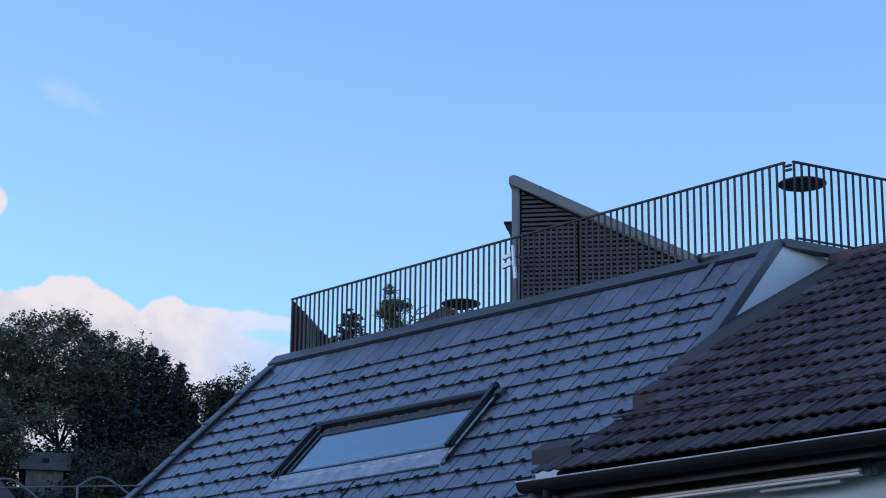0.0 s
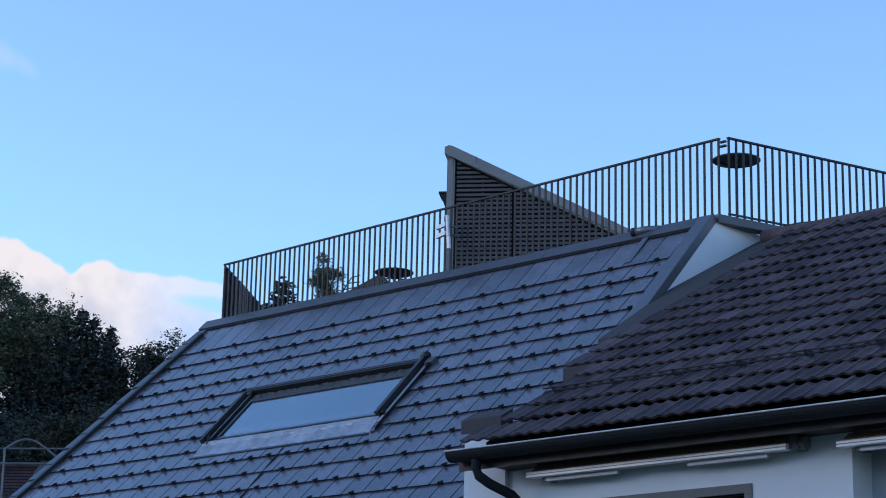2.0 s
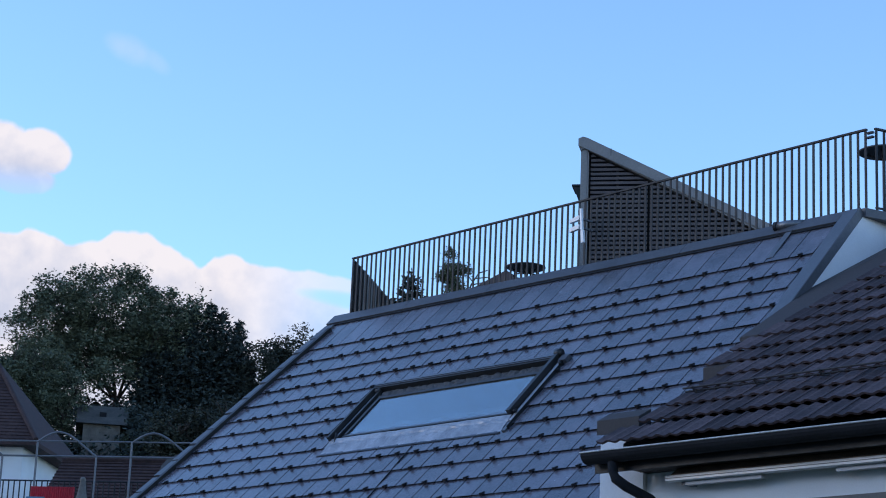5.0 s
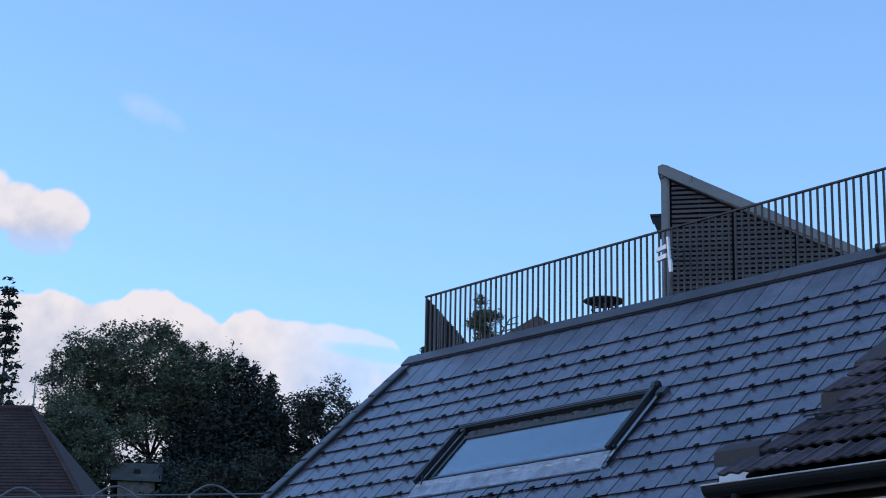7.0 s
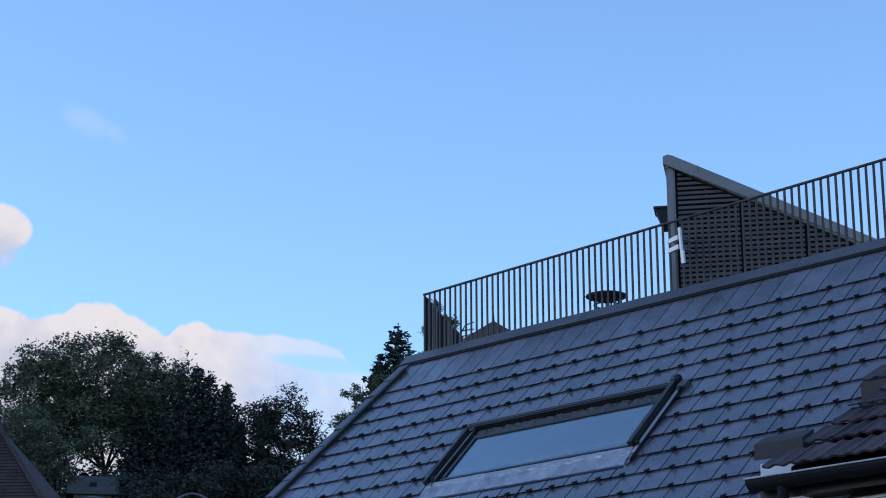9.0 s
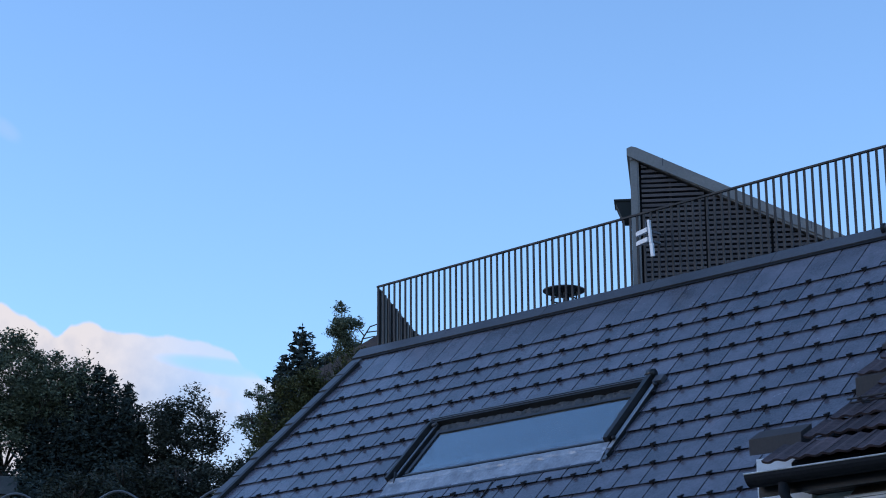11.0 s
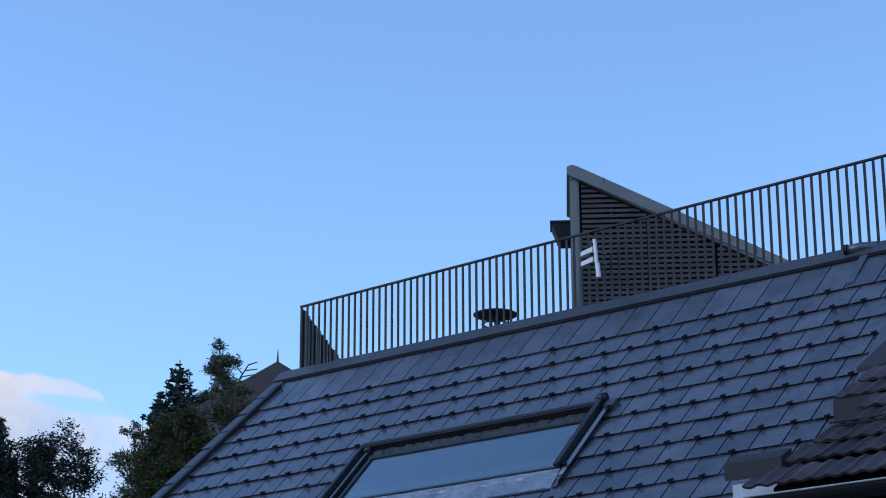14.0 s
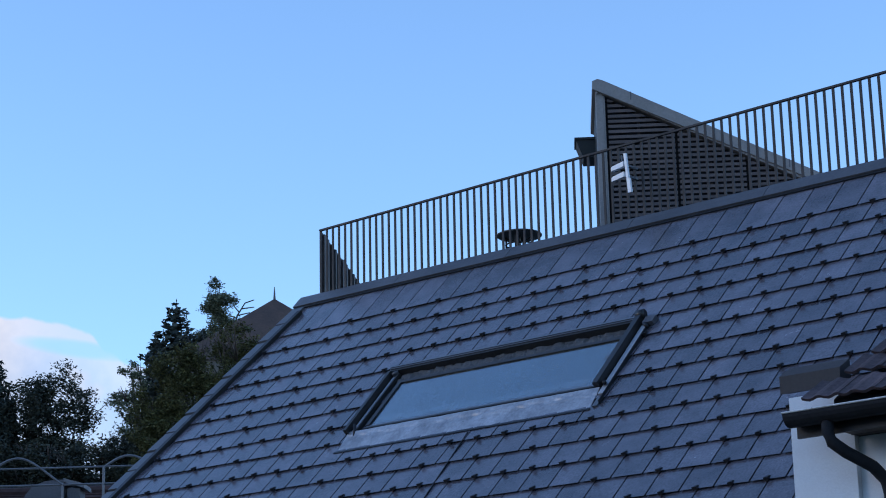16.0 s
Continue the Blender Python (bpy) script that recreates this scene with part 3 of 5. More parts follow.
def build_end_panel():
    ep = thing("end_screen", "brown ribbed metal screen with a sloping top", "screen")
    m = pose(0, 0.03, 0, rz=109)
    fall, end = 0.35, 3.45
    part("sheet", Geo().prism([(0, 10.80), (0, 12.04), (end, 12.04 - fall * end), (end, 10.80)], "y", 0.0, 0.03, m), M_PANEL, ep)
    for i in range(27):
        a = 0.06 + i * 0.125
        top = 12.03 - fall * (a + 0.02)
        if top > 10.9:
            part("rib", Geo().box((a - 0.02, -0.03, 10.80), (a + 0.02, 0.0, top), m), M_PANEL, ep)


build_end_panel()

# ---- roof access hut ----
def build_hut():
    """Stands askew on the terrace: s runs along the slatted face, b behind it."""
    hut = thing("roof_access_hut", "slatted stair hut with a steep lean-to roof", "hut")
    m = pose(4.13, 1.25, 0, rz=38)
    k, z0 = 0.503, 13.39

    def ztop(a):
        return z0 - a * k
    sr = (z0 - 10.78) / k
    depth = 1.7
    # black solid: the shade between the slats is put into its colour
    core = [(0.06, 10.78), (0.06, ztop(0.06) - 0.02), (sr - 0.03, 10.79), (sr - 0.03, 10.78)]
    part("core", Geo().prism(core, "y", 0.12, depth, m), M_DARK, hut, "black solid standing in for shade behind the slats")
    # roof plate: upper sheet and a set-back fascia below it
    end = sr + 0.3
    upper = [(-0.09, z0 + 0.045), (-0.09, z0 + 0.155), (-0.02, z0 + 0.185), (0.05, z0 + 0.165), (end, ztop(end) + 0.19), (end, ztop(end) + 0.085)]
    part("roof", Geo().prism(upper, "y", -0.09, depth + 0.1, m), M_HUTMETAL, hut, "grey metal lean-to roof")
    part("fascia", Geo().prism([(-0.05, z0 - 0.03), (-0.05, z0 + 0.05), (end, ztop(end) + 0.088), (end, ztop(end) - 0.0), (0.0, z0)], "y", -0.06, 0.08, m), M_HUTMETAL, hut, "grey metal fascia under the roof edge")
    for a in (0.42, 2.5):
        part("roof_seam", Geo().prism([(a, ztop(a) + 0.08), (a, ztop(a) + 0.196), (a + 0.012, ztop(a) + 0.19), (a + 0.012, ztop(a) + 0.076)], "y", -0.094, 0.2, m), M_CAPD, hut)
    part("corner_post", Geo().box((-0.05, -0.035, 10.78), (0.05, 0.10, z0 + 0.02), m), M_HUTMETAL, hut, "grey corner post")
    part("corner_trim", Geo().box((0.052, -0.022, 10.78), (0.075, 0.10, ztop(0.075)), m), M_HUTMETAL, hut)
    part("side_wall", Geo().box((-0.045, 0.102, 10.78), (-0.005, depth, z0 + 0.02), m), M_GREENBOX, hut, "dark sheet side wall")
    # slats in boards with open joints
    joints = (0.09, 1.02, 1.95, 2.88, 3.81, 4.74)
    z, step = 10.80, 0.0745
    rnd = random.Random(12)
    while z < z0 - 0.12:
        for a0, a1 in zip(joints[:-1], joints[1:]):
            a, b = a0 + 0.018, a1 - 0.018
            lim = (z0 - z) / k - 0.06
            if lim < a + 0.08:
                break
            b2 = min(b, lim)
            slope_in = min(0.045 / k, b2 - a - 0.02) if b2 == lim else 0.0
            dz = rnd.uniform(-0.002, 0.002)
            part("slat", Geo().prism([(a, z + dz), (a, z + dz + 0.043), (b2 - slope_in, z + dz + 0.043), (b2, z + dz)], "y", -0.012, 0.013, m), M_SLAT, hut)
        z += step
    # uprights behind the slats
    for a in (0.5, 1.45, 2.4):
        part("batten", Geo().box((a, 0.06, 10.8), (a + 0.04, 0.09, ztop(a + 0.05) - 0.03), m), M_SLAT, hut)
    # small box over the door on the west side
    cp = part("canopy", Geo().prism([(-0.22, 12.88), (-0.32, 13.14), (-0.045, 13.14), (-0.045, 12.88)], "y", 1.2, 1.62, m), M_GREENBOX, hut, "dark sheet canopy box")
    part("canopy_edge", Geo().box((-0.34, 1.18, 13.142), (-0.045, 1.64, 13.175), m), M_GREENBOX, cp)


build_hut()

# ---- terrace things ----
def bar_table(x, y, z, r, label, legs=0):
    t = thing("bar_table", label, "table", "bar tables on the terrace", at=(x, y, 10.78))
    h = z - 10.78
    part("tabletop", Geo().lathe([(0.02, h - 0.03), (r - 0.015, h - 0.03), (r, h - 0.02), (r, h - 0.005), (r - 0.01, h)], (0, 0, 0), 40), M_TABLE, t)
    part("pole", Geo().tube([(0, 0, 0.02), (0, 0, h - 0.03)], 0.022, 10), M_CAP, t, "slim grey pole")
    part("foot", Geo().lathe([(0.24, 0.0), (0.24, 0.015), (0.05, 0.03)], (0, 0, 0), 24), M_RAIL, t)
    for i in range(legs):
        a = 0.4 + i * 6.2832 / legs
        part("leg", Geo().tube([(0.2 * math.cos(a), 0.2 * math.sin(a), 0), (0.2 * math.cos(a), 0.2 * math.sin(a), h - 0.03)], 0.014, 6), M_RAIL, t)
    if legs:
        part("ring", Geo().tube([(0.2 * math.cos(i * 0.3142), 0.2 * math.sin(i * 0.3142), h - 0.16) for i in range(21)], 0.012, 6), M_RAIL, t)
    for a in (0.5, 2.07, 3.64, 5.2):
        part("brace", Geo().tube([(0, 0, h - 0.13), (0.22 * math.cos(a), 0.22 * math.sin(a), h - 0.035)], 0.012, 6), M_RAIL, t)
    return t


bar_table(1.98, 2.09, 12.0, 0.33, "round dark bar table on slim legs", 4)
bar_table(10.02, 1.0, 12.085, 0.335, "round dark bar table beside the corner railing")


def build_mount():
    a_mount = thing("antenna_mount", "white metal antenna mount strapped to the railing", "antenna")
    lean = 0.045
    for z0, z1, w in ((11.31, 11.50, 0.05), (11.505, 11.83, 0.034)):
        a, b = 5.575 + lean * (11.83 - z0) / 0.52, 5.575 + lean * (11.83 - z1) / 0.52
        part("upright", Geo().prism([(a, z0), (b, z1), (b + w, z1), (a + w, z0)], "y", -0.265, -0.23), M_ANT, a_mount)
    part("rod", Geo().tube([(5.525, -0.22, 11.66), (5.515, -0.22, 11.83)], 0.010, 8), M_CAPD, a_mount)
    for z in (11.545, 11.68):
        part("arm", Geo().prism([(5.38, z - 0.04), (5.38, z + 0.008), (5.40, z + 0.02), (5.57, z + 0.05), (5.57, z - 0.015)], "y", -0.27, -0.22), M_ANT, a_mount)
        part("clamp", Geo().box((5.58, -0.228, z - 0.015), (5.61, -0.021, z + 0.015)), M_CAPD, a_mount)


build_mount()


def build_vent():
    v = thing("vent_pipe", "grey pipe stub lying on the ridge flashing", "pipe")
    part("pipe", Geo().tube([(9.28, -0.30, 10.90), (9.42, -0.27, 10.91), (9.62, -0.2, 10.90)], 0.055, 14), M_CAP, v, smooth=True)
    part("mouth", Geo().tube([(9.24, -0.308, 10.90), (9.285, -0.30, 10.90)], 0.064, 14), M_HOOK, v)
    part("strap", Geo().box((-0.05, -0.45, 0.03), (0.05, 0.2, 0.042), roof_pose(9.52, 0.62)), M_CAP, v)


build_vent()


def build_bowl():
    b = thing("planter_bowl", "low dark round planter bowl on the terrace", "planter", at=(10.45, 2.2, 10.78))
    part("bowl", Geo().lathe([(0.28, 0), (0.5, 0.3), (0.52, 0.45), (0.48, 0.45), (0.4, 0.3)], (0, 0, 0), 32), M_TABLE, b)


build_bowl()

# ---- neighbour house with brown tiled roof ----
BK, BY, BZ = 0.65, -3.11, 8.46
BC = 1 / math.hypot(1, BK)
BSN = BK * BC
B_EAVE = -4.93


def on_brown(x, y, h=0.0):
    return Vector((x, y - h * BSN, BZ + BK * (y - BY) + h * BC))


NB_TURN = Matrix.Translation((10.6, -4.95, 0)) @ Matrix.Rotation(radians(2.3), 4, "Z") @ Matrix.Translation((-10.6, 4.95, 0))
nb = thing("tiled_house", "white plastered house with a brown tiled roof", "house")
nb.matrix_basis = NB_TURN


def build_neighbour():
    yr = 0.27
    zr = BZ + BK * (yr - BY)
    g = Geo()
    x0, x1 = 10.56, 18.5
    prof = [(B_EAVE + 0.05, on_brown(0, B_EAVE + 0.05).z - 0.05), (yr, zr - 0.05), (6.0, zr - 0.05 - (6 - yr) * BK), (6.0, 5.0), (-4.45, 7.0)]
    g.prism(prof, "x", x0 + 1.15, x1)
    # stepped west edge, in strips under the tiles
    for ya, yb, xs in ((B_EAVE + 0.05, -4.6, 10.96), (-4.6, -4.0, 11.1), (-4.0, -3.35, 11.26), (-3.35, -2.9, 10.9), (-2.9, -2.4, 11.05), (-2.4, -1.5, 11.2)):
        za, zb = on_brown(0, ya).z - 0.06, on_brown(0, yb).z - 0.06
        g.prism([(ya, za), (yb - 0.002, zb), (yb - 0.002, zb - 0.45), (ya, za - (0.1 if ya < -4.8 else 0.45))], "x", xs, x0 + 1.15)
    rf = part("roof", g, M_FLASH, nb, "roof of brown concrete tiles")
    part("ridge_tile", Geo().tube([(11.2, yr, zr - 0.03), (18.4, yr, zr - 0.03)], 0.11, 10), M_TILE, nb, smooth=True)
    # walls
    wy = -4.5
    WX0, WX1, WZ0, WZ1 = 11.71, 14.2, 4.9, 6.575
    part("wall", Geo().box((10.97, wy, 1.5), (WX0, wy + 0.35, 6.98)), M_WHITE, nb, "white plastered wall")
    part("wall", Geo().box((WX1, wy, 1.5), (15.36, wy + 0.35, 6.98)), M_WHITE, nb, "white plastered wall")
    part("wall", Geo().box((WX0, wy, WZ1), (WX1, wy + 0.35, 6.98)), M_WHITE, nb)
    part("wall", Geo().box((WX0, wy, 1.5), (WX1, wy + 0.35, WZ0)), M_WHITE, nb)
    # the recess's shade is put into this wall's grey colour
    part("wall", Geo().box((15.36, wy + 0.35, 1.5), (18.5, wy + 0.65, 6.98)), M_WALLG, nb, "recessed wall, its shade put into grey render")
    part("wall", Geo().box((15.30, wy + 0.352, 1.5), (15.36, 5.5, 6.98)), M_WHITE, nb)
    part("wall", Geo().box((18.2, wy + 0.652, 1.5), (18.5, 5.5, 6.98)), M_WHITE, nb)
    part("wall", Geo().box((10.72, 5.5, 1.5), (18.5, 5.8, 6.0)), M_WHITE, nb)
    part("pier", Geo().box((10.35, wy - 0.06, 1.5), (10.965, wy + 0.5, 7.40)), M_WHITE, nb, "white party wall end")
    # flat verge plate near the eave
    part("verge_plate", Geo().prism([(-4.50, 7.46), (-4.50, 7.62), (-4.30, 7.73), (-4.30, 7.5)], "x", 10.235, 10.84), M_FLASH, nb, "dark metal verge box")
    part("verge_riser", Geo().prism([(-3.37, 8.10), (-3.37, 8.34), (-3.2, 8.45), (-3.2, 8.2)], "x", 10.80, 11.24), M_FLASH, nb, "dark sheet riser at the tile step")
    g = Geo()
    back = NB_TURN.inverted()
    wall_side = [back @ Vector(p) for p in ((10.53, -2.5, 8.87), (10.53, -1.2, 9.71), (10.53, 1.02, 10.90), (10.53, 2.4, 10.95))]
    roof_side = [on_brown(11.1, -2.5, 0.02), on_brown(11.62, -1.0, 0.02), on_brown(11.68, 0.30, 0.02), Vector((11.7, 1.6, 10.3))]
    low = Vector((0, 0, -0.05))
    g.add(wall_side + roof_side + [p + low for p in wall_side] + [p + low for p in roof_side],
          [(k, 4 + k, 5 + k, k + 1) for k in range(3)] + [(8 + k, 9 + k, 13 + k, 12 + k) for k in range(3)] + [(4 + k, 12 + k, 13 + k, 5 + k) for k in range(3)] + [(k, k + 1, 9 + k, 8 + k) for k in range(3)] + [(0, 8, 12, 4), (3, 7, 15, 11)])
    part("wall_flashing", g, M_FLASH, nb, "dark sheet flashing beside the gable")
    # soffit, fascia
    part("soffit", Geo().box((10.97, B_EAVE + 0.02, 6.985), (18.5, wy + 0.3, 7.02)), M_SOFFIT, nb, "brown boarded soffit")
    part("fascia", Geo().box((10.62, B_EAVE - 0.012, 6.95), (18.5, B_EAVE + 0.02, 7.16)), M_HOOK, nb, "dark fascia board")
    # gutter
    r, yc, zc = 0.115, B_EAVE - 0.13, 7.14
    prof = [(yc + r * math.cos(a), zc + r * math.sin(a)) for a in [math.pi + i * math.pi / 10 for i in range(11)]]
    inner = [(yc + (r - 0.008) * math.cos(a), zc + (r - 0.008) * math.sin(a)) for a in [2 * math.pi - i * math.pi / 10 for i in range(11)]]
    gt = part("gutter", Geo().prism(prof + inner, "x", 10.62, 18.5), M_GUTTER, nb, "dark half-round gutter")
    part("gutter_end", Geo().prism(prof, "x", 10.614, 10.62), M_GUTTER, gt)
    part("gutter_rim", Geo().tube([(10.61, yc - r, zc + 0.004), (18.5, yc - r, zc + 0.004)], 0.009, 8), M_RIM, gt, "pale rim along the gutter")
    for i in range(11):
        x = 10.9 + i * 0.7
        part("gutter_bracket", Geo().box((x - 0.012, yc - r - 0.008, zc - 0.0), (x + 0.012, yc + r, zc + 0.008)), M_GUTTER, gt)
    # downpipe with swan neck
    dp = part("downpipe", Geo().tube([(10.98, yc, zc - 0.06), (10.98, yc, zc - 0.20), (11.0, yc + 0.02, zc - 0.28), (11.07, yc + 0.12, zc - 0.36), (11.19, wy - 0.20, zc - 0.47), (11.25, wy - 0.10, zc - 0.58), (11.265, wy - 0.075, zc - 0.70), (11.265, wy - 0.075, 2.0)], 0.055, 14), M_GUTTER, nb, "dark swan-neck downpipe", True)
    part("pipe_clip", Geo().box((11.2, wy - 0.14, 5.6), (11.33, wy, 5.63)), M_GUTTER, dp)
    # window
    win = part("window", Geo().box((WX0 + 0.09, wy + 0.25, WZ1 - 0.125), (WX1 - 0.09, wy + 0.33, WZ1 - 0.09)), M_SURROUND, nb, "white casement window in a taupe surround")
    part("surround", Geo().box((WX0 - 0.002, wy - 0.015, WZ1 - 0.09), (WX1 + 0.002, wy + 0.25, WZ1 + 0.002)), M_SURROUND, win)
    part("surround", Geo().box((WX0 - 0.002, wy - 0.013, WZ0), (WX0 + 0.09, wy + 0.33, WZ1 - 0.091)), M_SURROUND, win)
    part("surround", Geo().box((WX1 - 0.09, wy - 0.013, WZ0), (WX1 + 0.002, wy + 0.33, WZ1 - 0.091)), M_SURROUND, win)
    # black strip puts the shade below the surround into colour
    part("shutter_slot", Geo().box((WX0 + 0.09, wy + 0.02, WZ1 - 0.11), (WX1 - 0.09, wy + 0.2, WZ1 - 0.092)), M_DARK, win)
    part("sill", Geo().box((WX0 - 0.03, wy - 0.05, WZ0 - 0.06), (WX1 + 0.03, wy + 0.3, WZ0)), M_SURROUND, win)
    ztf = WZ1 - 0.126
    part("frame", Geo().box((WX0 + 0.15, wy + 0.24, ztf - 0.035), (WX1 - 0.09, wy + 0.30, ztf)), M_PVC, win)
    xs = (11.90, 12.395, 13.03, 13.65, 14.04)
    for i, x in enumerate(xs):
        part("mullion", Geo().box((x - 0.032, wy + 0.22, WZ0), (x + 0.032, wy + 0.30, ztf - 0.035)), M_PVC, win)
    for a, b in zip(xs[:-1], xs[1:]):
        q = part("pane", Geo().box((a + 0.032, wy + 0.26, WZ0), (b - 0.032, wy + 0.268, ztf - 0.035)), M_GLASS, win)
        q.visible_shadow = False
        if 12 < a and b < 14:
            g = Geo().box((a + 0.034, wy + 0.225, ztf - 0.085), (b - 0.034, wy + 0.285, ztf - 0.040))
            g.box((a + 0.036, wy + 0.227, WZ0), (a + 0.075, wy + 0.283, ztf - 0.086)).box((b - 0.075, wy + 0.227, WZ0), (b - 0.036, wy + 0.283, ztf - 0.086))
            part("casement", g, M_PVC, win)
    # dark sheet close behind the panes, painting the room's lack of light
    part("room_back", Geo().box((WX0 + 0.1, wy + 0.336, WZ0), (WX1 - 0.1, wy + 0.346, WZ1 - 0.13)), M_UNDER, win, "dark sheet standing in for the unlit room behind")
    part("reveal_side", Geo().box((WX0 + 0.09, wy + 0.20, WZ0), (WX0 + 0.155, wy + 0.30, ztf)), M_SURROUND, win)
    return rf


brown_roof = build_neighbour()


def awning(x0, x1, z, label):
    a = thing("awning", label, "awning", "awnings under the eaves")
    a.matrix_basis = NB_TURN
    wy = -4.5
    part("cover", Geo().prism([(wy - 0.005, z + 0.02), (wy - 0.005, z + 0.13), (wy - 0.10, z + 0.12), (wy - 0.21, z + 0.045), (wy - 0.21, z + 0.02)], "x", x0 + 0.06, x1 - 0.02), M_AWN, a, "brown folded fabric cover")
    part("front_bar", Geo().prism([(wy - 0.215, z - 0.034), (wy - 0.235, z - 0.026), (wy - 0.235, z + 0.028), (wy - 0.20, z + 0.038), (wy - 0.16, z + 0.02), (wy - 0.16, z - 0.034)], "x", x0, x1), M_ALU, a, "white front bar")
    part("bar_groove", Geo().box((x0, wy - 0.239, z - 0.004), (x1, wy - 0.2352, z + 0.004)), M_CAP, a)
    L = (x1 - x0)
    for p, q in ((x0 + 0.22, x0 + 0.36 * L), (x0 + 0.63 * L, x0 + 0.92 * L)):
        # arms made greyer than the bar: their shade is in the colour
        part("folding_arm", Geo().box((p, wy - 0.17, z - 0.075), (q, wy - 0.11, z - 0.038)), M_ARM, a, "folding arm, its shade put into grey")
    part("end_bracket", Geo().box((x1 + 0.0, wy - 0.18, z - 0.02), (x1 + 0.10, wy, z + 0.12)), M_CAPD, a)
    part("end_roller", Geo().tube([(x1 + 0.06, wy - 0.10, z + 0.04), (x1 + 0.16, wy - 0.10, z + 0.04)], 0.07, 12), M_SURROUND, a)
    part("end_bracket", Geo().box((x0 + 0.16, wy - 0.16, z - 0.07), (x0 + 0.24, wy, z - 0.036)), M_CAPD, a)


awning(11.42, 14.76, 6.865, "closed white awning with brown cover under the eaves")
awning(15.33, 18.2, 6.83, "closed white awning over the recessed wall")


def snow_rail():
    s = thing("snow_guard", "thin brown snow guard pipe on roof brackets", "snow guard")
    s.matrix_basis = NB_TURN
    part("pipe", Geo().tube([on_brown(11.2, -4.12, 0.15), on_brown(18.3, -4.12, 0.15)], 0.011, 8), M_FLASH, s)
    part("pipe", Geo().tube([on_brown(11.2, -4.10, 0.10), on_brown(18.3, -4.10, 0.10)], 0.010, 8), M_FLASH, s)
    for i in range(9):
        x = 11.35 + i * 0.83
        part("bracket", Geo().tube([on_brown(x, -4.02, 0.05), on_brown(x, -4.12, 0.09), on_brown(x, -4.14, 0.17)], 0.014, 6), M_FLASH, s)


snow_rail()

# ---- distance: terrace with hoops, houses, trees ----
TO, TE, TN = Vector((-17.1, 4.2, 0)), Vector((0.781, 0.624, 0)), Vector((-0.624, 0.781, 0))


def terr(s, b, z):
    """A point on the far terrace: s along its front, b behind it."""
    return TO + TE * s + TN * b + Vector((0, 0, z))


def terr_box(s0, b0, z0, s1, b1, z1):
    m = Matrix(((TE.x, TN.x, 0, TO.x), (TE.y, TN.y, 0, TO.y), (0, 0, 1, 0), (0, 0, 0, 1)))
    return Geo().box((s0, b0, z0), (s1, b1, z1), m)


